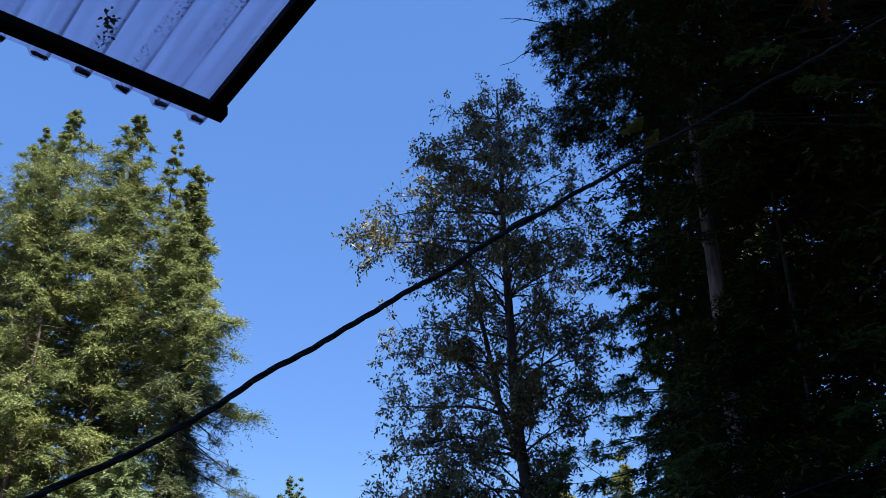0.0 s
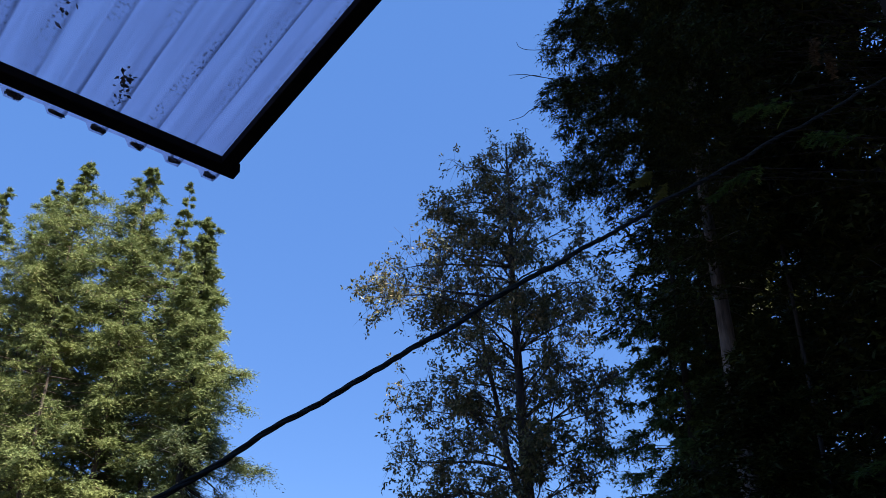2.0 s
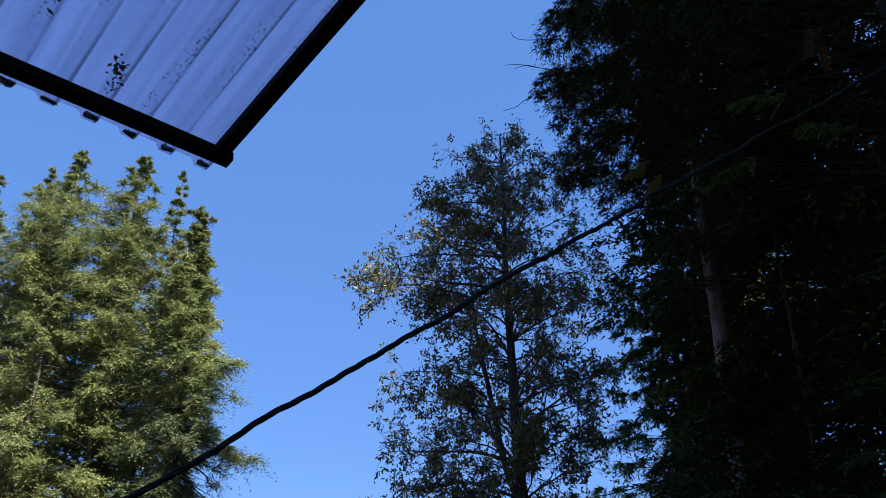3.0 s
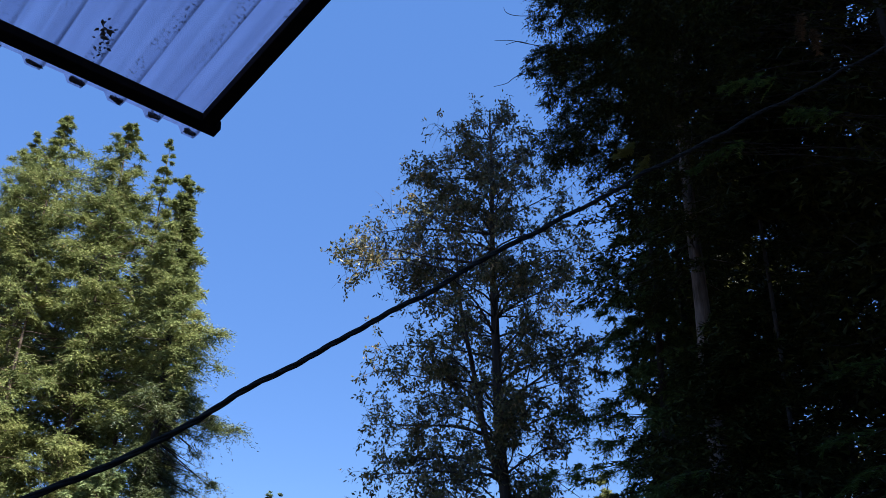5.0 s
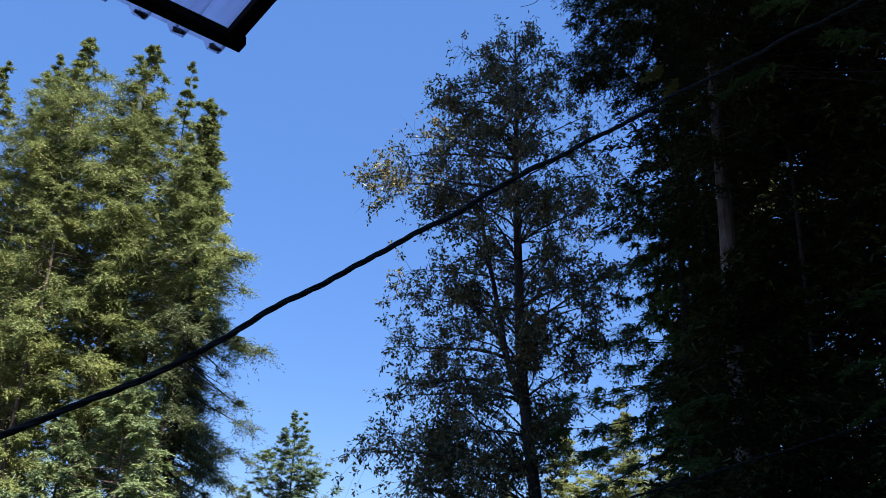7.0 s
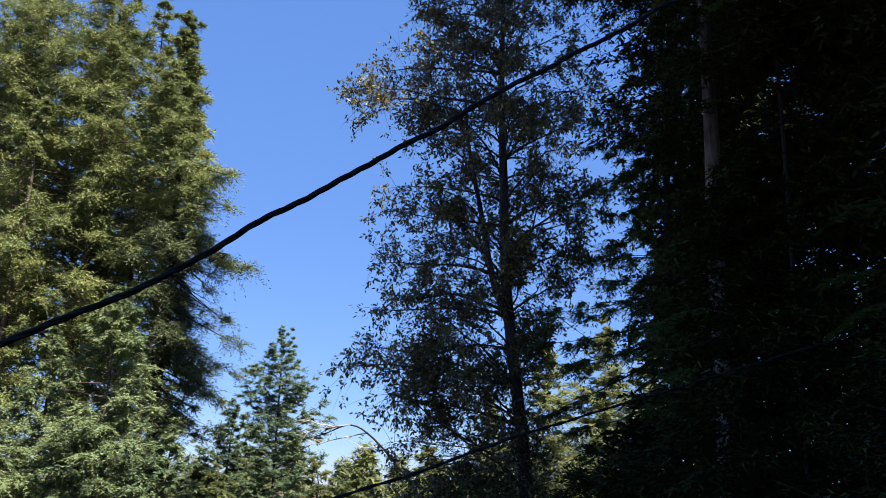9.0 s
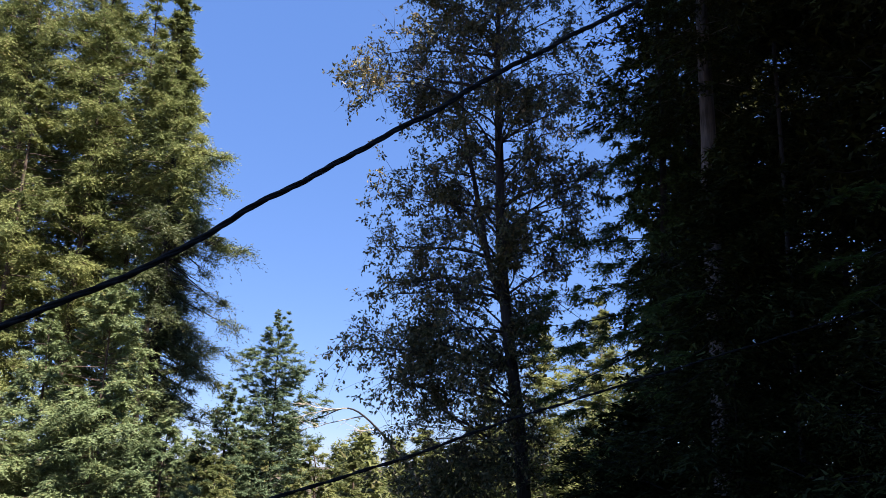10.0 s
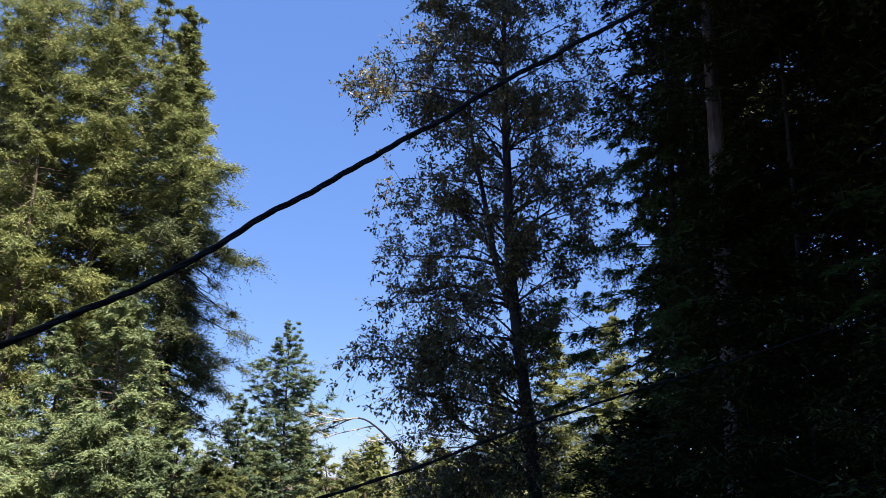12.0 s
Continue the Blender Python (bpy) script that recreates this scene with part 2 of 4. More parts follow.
def box_arrays(lo, hi):
    x0, y0, z0 = lo
    x1, y1, z1 = hi
    v = [(x0, y0, z0), (x1, y0, z0), (x1, y1, z0), (x0, y1, z0), (x0, y0, z1), (x1, y0, z1), (x1, y1, z1), (x0, y1, z1)]
    f = [(0, 3, 2, 1), (4, 5, 6, 7), (0, 1, 5, 4), (1, 2, 6, 5), (2, 3, 7, 6), (3, 0, 4, 7)]
    return v, f


def bevelled_box(name, lo, hi, mat, parent=None, edge=0.002, label=""):
    bm = bmesh.new()
    v, f = box_arrays(lo, hi)
    vs = [bm.verts.new(c) for c in v]
    for q in f:
        bm.faces.new([vs[i] for i in q])
    bmesh.ops.bevel(bm, geom=bm.edges[:], offset=edge, segments=2, affect="EDGES", profile=0.5)
    me = bpy.data.meshes.new(name)
    bm.to_mesh(me)
    bm.free()
    me.materials.append(mat)
    return hang(name, me, parent, label) if parent else new(name, me)


# ---- ground ----
def ground_z(x, y):
    """Level by the house, then falling gently away in front."""
    fall = np.clip(np.asarray(y, dtype=float) - 9.0, 0, 60)
    return -0.04 * fall + 0.12 * np.sin(np.asarray(x) * 0.31) * np.cos(np.asarray(y) * 0.27) * np.clip(np.hypot(x, y) / 8 - 0.4, 0, 1)


def build_ground():
    r = np.concatenate([[0.0], np.geomspace(1.0, 3000.0, 60)])
    a = np.linspace(0, 2 * np.pi, 97)[:-1]
    rr, aa = np.meshgrid(r[1:], a, indexing="ij")
    x, y = rr * np.cos(aa), rr * np.sin(aa)
    v = np.concatenate([[(0, 0, 0)], np.stack([x, y, ground_z(x, y)], -1).reshape(-1, 3)])
    m = len(a)
    i, j = np.meshgrid(np.arange(len(r) - 2), np.arange(m), indexing="ij")
    k = (j + 1) % m
    q = np.stack([1 + i * m + j, 1 + (i + 1) * m + j, 1 + (i + 1) * m + k, 1 + i * m + k], -1).reshape(-1, 4)
    s = np.arange(m)
    c = np.stack([np.zeros(m, int), 1 + s, 1 + (s + 1) % m], -1)
    return tagged(new("ground", mesh_of("ground", v, [q, c], GROUND, True)),
                  "brown forest floor of needles and soil", "ground", kind="structure")


build_ground()

# ---- canopy over the eye: corrugated plastic on a steel frame ----
ROOF_AT = Vector((-0.411, 1.292, EYE + 0.881))
V = Vector((0.643, -0.737, 0.207)).normalized()          # up the slope, towards the house
U = (Vector((-0.765, -0.644, 0.017)) - V * V.dot(Vector((-0.765, -0.644, 0.017)))).normalized()   # along the eave
N = V.cross(U) if V.cross(U).z > 0 else U.cross(V)
ROOF = Matrix(((U.x, V.x, N.x, ROOF_AT.x), (U.y, V.y, N.y, ROOF_AT.y), (U.z, V.z, N.z, ROOF_AT.z), (0, 0, 0, 1)))


def build_canopy():
    top = new("canopy_roof")
    top.matrix_world = ROOF
    tagged(top, "milky corrugated plastic canopy on a dark steel frame", "canopy roof")
    # one period: trough floor, side, crown, side
    us, zs = [], []
    k0, k1 = 0, int(WIDE / PITCH)
    for k in range(k0, k1):
        c = -0.004 + k * PITCH
        for du, z in ((-0.0115, 0.0), (0.0115, 0.0), (0.0195, 0.0155), (0.05, 0.0155)):
            us.append(c + du), zs.append(z)
    us, zs = np.array([-0.026] + us), np.array([0.0155] + zs)
    vv = np.concatenate([[-0.07], np.linspace(-0.064, RUN, 24)])
    thick = 0.0014
    n, m = len(us), len(vv)
    uu, ww = np.meshgrid(us, vv, indexing="ij")
    zz = np.repeat(zs[:, None], m, 1) + 0.0012 * np.sin(uu * 9 + ww * 4)
    v = np.concatenate([np.stack([uu, ww, zz + thick], -1).reshape(-1, 3), np.stack([uu, ww, zz], -1).reshape(-1, 3)])
    i, j = np.meshgrid(np.arange(n - 1), np.arange(m - 1), indexing="ij")
    a = (i * m + j).ravel()
    q = np.stack([a, a + m, a + m + 1, a + 1], -1)
    o = n * m
    rim = []
    e = np.arange(n - 1) * m
    rim.append(np.stack([e, e + o, e + m + o, e + m], -1))
    e2 = e + m - 1
    rim.append(np.stack([e2, e2 + m, e2 + m + o, e2 + o], -1))
    s = np.arange(m - 1)
    rim.append(np.stack([s, s + 1, s + 1 + o, s + o], -1))
    s2 = s + (n - 1) * m
    rim.append(np.stack([s2, s2 + o, s2 + 1 + o, s2 + 1], -1))
    hang("corrugated_sheet", mesh_of("corrugated_sheet", v, np.concatenate([q, q[:, ::-1] + o] + rim), SHEET), top,
         "milky white corrugated plastic sheet with dirt")
    w, b = 0.0255, 0.021
    bevelled_box("eave_beam", (-0.034, -w, -b - 0.001), (WIDE, 0.0, -0.001), STEEL, top, 0.002, "dark painted steel tube")
    bevelled_box("rafter", (-0.0225, 0.0005, -b), (0.004, RUN, -0.001), STEEL, top)
    for u in (1.2, 2.35, WIDE - 0.03):
        bevelled_box("rafter", (u, 0.0005, -b), (u + 0.028, RUN, -0.001), STEEL, top)
    bevelled_box("ledger", (-0.05, RUN, -0.09), (WIDE, RUN + 0.03, -0.001), STEEL, top)
    # dark crusts of leaf litter that plug the open trough ends
    rng = np.random.default_rng(5)
    for k in range(k0, k1):
        c = -0.004 + k * PITCH
        lo, hi = c - 0.0125 + rng.uniform(0, 0.002), c + 0.0125 - rng.uniform(0, 0.003)
        crust = bevelled_box("dirt_plug", (lo, -0.066, 0.0015), (hi, -0.055 - rng.uniform(0, 0.005), 0.004 + rng.uniform(0, 0.002)), CRUST, top, 0.0024)
        for v in crust.data.vertices:
            v.co += Vector(rng.normal(0, 1, 3) * (0.0016, 0.002, 0.0008))
            v.co.z = max(v.co.z, 0.0015)
    return top


def build_litter():
    """Dead leaves and crumbs lying on the sheet, which show as dark marks from below."""
    rng = np.random.default_rng(11)
    spots = [(0.212, 0.062, 0.016, 34, "clump of dark dead leaves on the canopy"),
             (0.205, 0.03, 0.011, 14, "reddish leaf crumbs on the canopy"),
             (0.341, 0.148, 0.024, 7, "curled dark dead leaf on the canopy"),
             (0.068, 0.148, 0.004, 3, "small reddish crumb on the canopy"),
             (0.133, 0.2, 0.005, 3, "small dark crumb on the canopy")]
    for u, w, r, n, label in spots:
        base = np.column_stack([u + rng.normal(0, r * 0.45, n), w + rng.normal(0, r * 0.9, n), np.full(n, 0.0)])
        inside = ((base[:, 0] + 0.004) / PITCH + 0.5) % 1 - 0.5
        z = np.where(np.abs(inside) < 0.17, 0.0022, np.where(np.abs(inside) > 0.3, 0.0187, 0.012))
        base[:, 2] = z
        a = rng.uniform(0, 2 * np.pi, n)
        v, f = blades(base, np.column_stack([np.cos(a), np.sin(a), rng.uniform(0, 0.15, n)]),
                      np.array([0.0, 0.0, 1.0]), rng.uniform(0.25, 0.75, n) * r, rng.uniform(0.15, 0.4, n) * r)
        v2 = v + np.array([0, 0, 0.0012])
        ob = new("leaf_litter", mesh_of("leaf_litter", np.concatenate([v, v2]), np.concatenate([f[:, ::-1], f + len(v)]), LITTER))
        ob.matrix_world = ROOF
        tagged(ob, label, "leaf litter", "litter on the canopy")


build_canopy()
build_litter()


def build_house():
    """The plain wall from which the canopy springs, behind the eye."""
    flat = Vector((V.x, V.y, 0)).normalized()
    along = Vector((-flat.y, flat.x, 0))
    foot = ROOF_AT + V * (RUN + 0.03)
    m = Matrix(((along.x, flat.x, 0, foot.x), (along.y, flat.y, 0, foot.y), (0, 0, 1, 0), (0, 0, 0, 1)))
    wall = bevelled_box("wall_house", (-3.2, 0.0, -0.2), (4.2, 0.2, 3.4), SIDING, None, 0.01)
    wall.matrix_world = m
    tagged(wall, "plain painted house wall", "wall", kind="structure")


build_house()


# ---- overhead cables ----
def smooth_path(points, n):
    """A Catmull-Rom path through points."""
    p = np.asarray(points, dtype=float)
    p = np.concatenate([2 * p[:1] - p[1:2], p, 2 * p[-1:] - p[-2:-1]])
    t = np.linspace(0, len(p) - 3 - 1e-6, n)
    i = t.astype(int)
    f = (t - i)[:, None]
    a, b, c, d = p[i], p[i + 1], p[i + 2], p[i + 3]
    return 0.5 * (2 * b + (c - a) * f + (2 * a - 5 * b + 4 * c - d) * f ** 2 + (3 * b - a - 3 * c + d) * f ** 3)


def build_cable(points, radius, label, wobble, seed, strands=3):
    rng = np.random.default_rng(seed)
    p = smooth_path(points, 700)
    s = np.concatenate([[0], np.cumsum(np.linalg.norm(np.diff(p, axis=0), axis=1))])
    t = unit(np.gradient(p, axis=0))
    a = unit(np.cross(t, np.array([0, 0, 1.0])))
    b = np.cross(t, a)
    sway = sum(w * np.sin(s * k + rng.uniform(0, 6.3)) for w, k in ((wobble, 5.1), (wobble * 0.8, 9.7), (wobble * 0.5, 17.0)))
    p = p + b * sway[:, None]
    top = new("overhead_cable")
    tagged(top, label, "cable", "overhead cables")
    for i in range(strands):
        ph = s * 2 * np.pi / 0.32 + i * 2 * np.pi / strands
        q = p + (a * np.cos(ph)[:, None] + b * np.sin(ph)[:, None]) * radius * 0.5
        tube("strand", q, radius * 0.62, RUBBER, top, 7)


build_cable([(-3.02, -0.95, 2.52), (-2.85, 1.0, 1.85), (-2.1, 2.35, 1.68), (-1.281, 2.8, 2.072), (-0.618, 3.1, 2.573), (0.275, 3.6, 3.362),
             (1.873, 4.5, 4.741), (3.379, 5.3, 6.012), (9.0, 8.3, 10.9)], 0.0115, "thick black twisted service cable hung across the yard", 0.0045, 3)
build_cable([(-3.03, -0.93, 2.5), (-3.25, 0.9, 1.3), (-2.9, 2.3, 0.85), (-0.59, 4.2, 1.51), (0.57, 5.3, 1.95), (1.75, 6.35, 2.37), (3.94, 8.0, 3.14),
             (9.0, 11.6, 4.9)], 0.009, "thin black cable hung low across the yard", 0.002, 4, 2)


# ---- trees ----
UP = np.array([0.0, 0.0, 1.0])


def trunk_path(x, y, z0, height, lean, rng, wob=0.12):
    s = np.linspace(0, 1, 14)
    w = np.cumsum(rng.normal(0, wob * 0.3, (14, 2)), axis=0) * s[:, None]
    return np.column_stack([x + lean[0] * s + w[:, 0], y + lean[1] * s + w[:, 1], z0 - 0.15 + (height + 0.15) * s])


def along(path, s):
    """Points at the shares s of a path with even steps."""
    t = np.clip(s, 0, 1) * (len(path) - 1)
    i = np.minimum(t.astype(int), len(path) - 2)
    f = (t - i)[..., None]
    return path[i] * (1 - f) + path[i + 1] * f


def conifer(label, x, y, height, reach, seed, leaf_mat, bark_mat, base=0.1, n=90, twigs=14, leaves=20, blade=(0.17, 0.04),
            droop=0.25, rise=0.45, sag=0.25, radius=None, fine=True, name="conifer_tree",
            group="conifers", bare=0.25, upturn=0.12, column=1.0, bare_limbs=0, wild=0.4, fluff=0.04, hang_down=0.22, limb=1.0, airy=0.0):
    """Whorled boughs on a straight stem, each a flat drooping fan of twigs set with small blades."""
    rng = np.random.default_rng(seed)
    z0 = float(ground_z(x, y))
    height = height - z0
    top = new(name)
    top.location = (x, y, z0)
    tagged(top, label, "tree", group)
    radius = radius or 0.012 * height + 0.05
    path = trunk_path(0, 0, 0, height, (0.0, 0.0), rng)
    s = np.linspace(0, 1, len(path))
    rad = radius * ((1 - s) ** 0.85 * 0.96 + 0.04)
    rad[0] *= 1.35
    tube("trunk", path, rad, bark_mat, top, 10)
    hr = (np.arange(n) + rng.uniform(0, 1, n)) / n
    az = np.arange(n) * 2.39996 + rng.normal(0, 0.35, n)
    prof = np.minimum(1.0, (1 - hr) * column) ** 0.8 * (0.8 + 0.2 * np.minimum(1, hr * 6))
    length = reach * (prof + 0.025) * rng.uniform(1 - wild, 1.12, n)
    if airy:
        length = np.maximum(length, rng.uniform(0.1, 0.5, n))
    elev = -droop + (rise + droop) * hr ** 1.3 + rng.normal(0, 0.1, n)
    start = along(path, base + (1 - base) * hr * 0.985)
    out = np.column_stack([np.cos(az), np.sin(az), np.zeros(n)])
    perp = np.column_stack([-np.sin(az), np.cos(az), np.zeros(n)])
    bend = rng.normal(0, 0.12, n)

    def bough(i, q):
        r = length[i] * q
        return start[i] + out[i] * (r * np.cos(elev[i]))[..., None] + perp[i] * (bend[i] * r * q)[..., None] \
            + UP * (r * np.sin(elev[i]) - sag * r * q + upturn * r * q * q)[..., None]

    q = np.linspace(0, 1, 7 if fine else 4)
    sticks = []
    for i in range(n):
        ii = np.full(len(q), i)
        sticks.append((bough(ii, q), (0.01 + 0.009 * length[i]) * limb * (1 - q * 0.85)))
    for k in range(bare_limbs):
        h, a, ln = rng.uniform(0.03, max(base, 0.06)), rng.uniform(0, 6.28), reach * rng.uniform(0.3, 0.7)
        p0 = along(path, np.array([h]))[0]
        d = np.array([np.cos(a), np.sin(a), -0.1])
        sticks.append((p0 + d * (q * ln)[:, None] - UP * (0.25 * ln * q ** 2)[:, None], 0.03 * (1 - q * 0.8)))
    if fine:
        for p, r in sticks:
            tube("branch", p, r, bark_mat, top, 4)
    else:
        tagged(tubes("branch_work", sticks, bark_mat, top, 3), kind="stuff")
    # twigs in flat fans, blades in two ranks along each twig
    I = np.repeat(np.arange(n), twigs)
    qs = bare + (1 - bare) * ((np.tile(np.arange(twigs), n) + rng.uniform(0, 1, n * twigs)) / twigs)
    sign = np.where(np.tile(np.arange(twigs), n) % 2 == 0, 1.0, -1.0)
    root = bough(I, qs)
    ang = np.radians(62 - 34 * qs) + rng.normal(0, 0.22, len(I))
    lt = 0.42 * length[I] * (1.05 - 0.7 * qs) * rng.uniform(0.6, 1.2, len(I)) + 0.06
    way = unit(out[I] * np.cos(ang)[:, None] + perp[I] * (np.sin(ang) * sign)[:, None]
               + UP * (rng.normal(-0.05, 0.24, len(I)) + 0.25 * elev[I])[:, None])
    J = np.repeat(np.arange(len(I)), leaves)
    if airy:           # thin out the leader
        J = J[rng.uniform(0, 1, len(J)) < np.clip(airy + 3.5 * (1 - hr[I[J]]), 0, 1)]
    m = len(J)
    leaf_no = np.concatenate([np.arange(k) for k in np.bincount(J, minlength=len(I))]) if airy else np.tile(np.arange(leaves), len(I))
    ql = (leaf_no + rng.uniform(0, 1, m)) / leaves
    side = np.where(leaf_no % 2 == 0, 1.0, -1.0)
    at = root[J] + way[J] * (lt[J] * ql)[:, None] - UP * (hang_down * lt[J] * ql ** 2)[:, None] + rng.normal(0, fluff, (m, 3))
    cross = unit(np.cross(way[J], UP))
    dirs = unit(way[J] * rng.uniform(0.45, 1.0, m)[:, None] + cross * (side * rng.uniform(0.35, 0.95, m))[:, None]
                + rng.normal(0, 0.32, (m, 3)) - UP * (0.9 * hang_down * ql)[:, None])
    nor = unit(UP + rng.normal(0, 0.45, (m, 3)))
    k = rng.uniform(0.65, 1.25, m) * (1.1 - 0.4 * ql)
    if airy:           # coarser sprays inside the crown, finer ones on the leader
        k = k * (1 + 1.6 * np.clip(0.5 - qs[J], 0, 0.5)) * np.clip(0.5 + 3.0 * (1 - hr[I[J]]), 0, 1) * (1 + 0.35 * np.clip(0.75 - hr[I[J]], 0, 0.4) / 0.4)
    v, f = needles(at, dirs, nor, blade[0] * k, blade[1] * k)
    crown = hang("crown", mesh_of("crown", v, f, leaf_mat), top)
    crown["kind"] = "stuff"
    return top


def tufted(label, x, y, crown, n, seed, leaf_mat, bark_mat, name="redwood_tree", group="redwood clump", radius=0.2, tuft=0.45, twigs=20, leaves=10,
           blade=(0.1, 0.032), thick=0.5, slope=0.0, slope_top=0.7, sag=0.35, upturn=0.3, bare=0.3, gaps=0.42, skirt=(), droop=0.25, lean=0.0,
           side=0.3, limb=1.0, fine=True, rough=0.25, top_bare=0.0, cover=1.0, flare=0.3, sector=(), wild=(0.7, 1.06), skirt_mat=None,
           hang_down=0.0):
    """A conifer whose boughs carry separate tufts of needle sprays. crown: height, reach to -x and to +x, from the lowest boughs to the tip.
    skirt: number, lowest, highest, reach of sparse drooping boughs under the crown."""
    rng = np.random.default_rng(seed)
    z0 = float(ground_z(x, y))
    top = new(name)
    top.location = (x, y, z0)
    tagged(top, label, "tree", group)
    rows = np.array(crown, dtype=float)
    tip = rows[-1, 0]
    path = trunk_path(0, 0, 0, tip - z0, (lean, 0.0), rng)
    s = np.linspace(0, 1, len(path))
    rad = radius * ((1 - s) ** 0.85 * 0.95 + 0.05)
    rad[0] *= 1.35
    tube("trunk", path, rad, bark_mat, top, 10)
    zs = rows[0, 0] + (tip - rows[0, 0]) * ((np.arange(n) + rng.uniform(0, 1, n)) / n) ** 0.86
    az = np.arange(n) * 2.39996 + rng.normal(0, 0.3, n)
    if sector:
        az = radians(sector[0]) + (az % (2 * np.pi)) / (2 * np.pi) * radians(sector[1] - sector[0])
    c = np.cos(az)
    lf, rt = np.interp(zs, rows[:, 0], rows[:, 1]), np.interp(zs, rows[:, 0], rows[:, 2])
    reach = (np.abs(c) * np.where(c > 0, rt, lf) + (1 - np.abs(c)) * (lf + rt) / 2) * rng.uniform(wild[0], wild[1], n)
    high = np.clip((zs - rows[0, 0]) / (tip - rows[0, 0]), 0, 1)
    tilt = slope + (slope_top - slope) * high ** 2 + rng.normal(0, 0.12, n)
    if skirt:
        k, lo, hi, far = skirt
        zs = np.concatenate([zs, rng.uniform(lo, hi, k)])
        az = np.concatenate([az, rng.uniform(-2.0, 2.0, k)])
        reach = np.concatenate([reach, far * rng.uniform(0.45, 1.05, k)])
        tilt = np.concatenate([tilt, rng.uniform(-0.55, -0.1, k)])
        high = np.concatenate([high, np.zeros(k)])
    n = len(zs)
    out = np.column_stack([np.cos(az), np.sin(az), np.zeros(n)])
    perp = np.column_stack([-np.sin(az), np.cos(az), np.zeros(n)])
    start = along(path, np.clip((zs - reach * tilt * 0.6 - z0) / (tip - z0), 0.02, 0.985))
    bend = rng.normal(0, 0.12, n)

    def bough(i, q):
        r = reach[i] * q
        return start[i] + out[i] * r[..., None] + perp[i] * (bend[i] * r * q)[..., None] \
            + UP * (r * tilt[i] - sag * r * q + upturn * r * q ** 3)[..., None]

    q = np.linspace(0, 1, 7)
    sticks = [(bough(np.full(7, i), q), (0.008 + 0.009 * reach[i]) * limb * (1 - q * 0.85)) for i in range(n)]
    if fine:
        for p, r in sticks:
            tube("branch", p, r, bark_mat, top, 4)
    else:
        tagged(tubes("branch_work", sticks, bark_mat, top, 3), kind="stuff")
    # tufts along the boughs
    count = np.maximum(1 + (high > 0.85), np.ceil(reach * (1 - bare) / (tuft * 0.85) * cover)).astype(int)
    I = np.repeat(np.arange(n), count)
    k = np.concatenate([np.arange(m) for m in count])
    qt = np.clip(bare + (1 - bare) * (k + rng.uniform(0.15, 0.95, len(I))) / count[I], 0, 0.97)
    mid = bough(I, qt) + perp[I] * (rng.uniform(-1, 1, len(I)) * side * reach[I] * (1.15 - qt))[:, None] \
        + rng.normal(0, 0.05, (len(I), 3)) + UP * (rng.normal(0, 0.3 * tuft, len(I)) * high[I] ** 4)[:, None]
    holes = np.array([noise.noise(Vector(p) * 0.55 + Vector((seed, 0, 0))) for p in mid])
    keep = ((holes > gaps - 0.85) | (high[I] > 0.78)) & (rng.uniform(0, 1, len(I)) > top_bare * high[I] ** 3)
    I, mid, qt = I[keep], mid[keep], qt[keep]
    tr = tuft * rng.uniform(0.6, 1.2, len(I)) * np.clip(0.09 + 0.6 * reach[I], 0.12, 1.0) * (1 - 0.3 * high[I] ** 8)
    J = np.repeat(np.arange(len(I)), twigs)
    turn = rng.uniform(-np.pi, np.pi, len(J))
    lie = rng.normal(0.12, thick, len(J)) - hang_down * rng.uniform(0, 1, len(J))
    way = unit(out[I[J]] * (np.cos(turn) + flare)[:, None] + perp[I[J]] * np.sin(turn)[:, None] + UP * lie[:, None])
    lt = tr[J] * rng.uniform(0.45, 1.15, len(J))
    lift = high[I[J]] ** 5
    thin = rng.uniform(0, 1, len(J)) > 0.35 * lift
    J, way, lt = J[thin], unit(way + UP * (0.45 * lift)[:, None])[thin], (lt * (1 + 0.5 * lift))[thin]
    root = mid[J] + rng.normal(0, 0.12, (len(J), 3)) * tr[J][:, None] * np.array([1, 1, thick])
    K = np.repeat(np.arange(len(J)), leaves)
    m = len(K)
    no = np.tile(np.arange(leaves), len(J))
    ql = (no + rng.uniform(0, 1, m)) / leaves
    hand = np.where(no % 2 == 0, 1.0, -1.0)
    at = root[K] + way[K] * (lt[K] * ql)[:, None] - UP * (droop * lt[K] * ql ** 2)[:, None] + rng.normal(0, 0.012, (m, 3))
    cross = unit(np.cross(way[K], UP))
    dirs = unit(way[K] * rng.uniform(0.5, 1.0, m)[:, None] + cross * (hand * rng.uniform(0.3, 0.9, m))[:, None]
                + rng.normal(0, rough, (m, 3)) - UP * (droop * ql)[:, None])
    nor = unit(UP * 0.6 + (at - mid[J[K]]) / tr[J[K]][:, None] * 0.8 + rng.normal(0, 0.3, (m, 3)))
    kk = rng.uniform(0.65, 1.25, m) * (1.1 - 0.35 * ql)
    under = I[J[K]] >= n - (skirt[0] if skirt and skirt_mat else 0)
    for part_name, pick, mat in (("crown", ~under, leaf_mat), ("lower_crown", under, skirt_mat)):
        if pick.any():
            v, f = needles(at[pick], dirs[pick], nor[pick], blade[0] * kk[pick], blade[1] * kk[pick])
            hang(part_name, mesh_of(part_name, v, f, mat), top)["kind"] = "stuff"
    return top


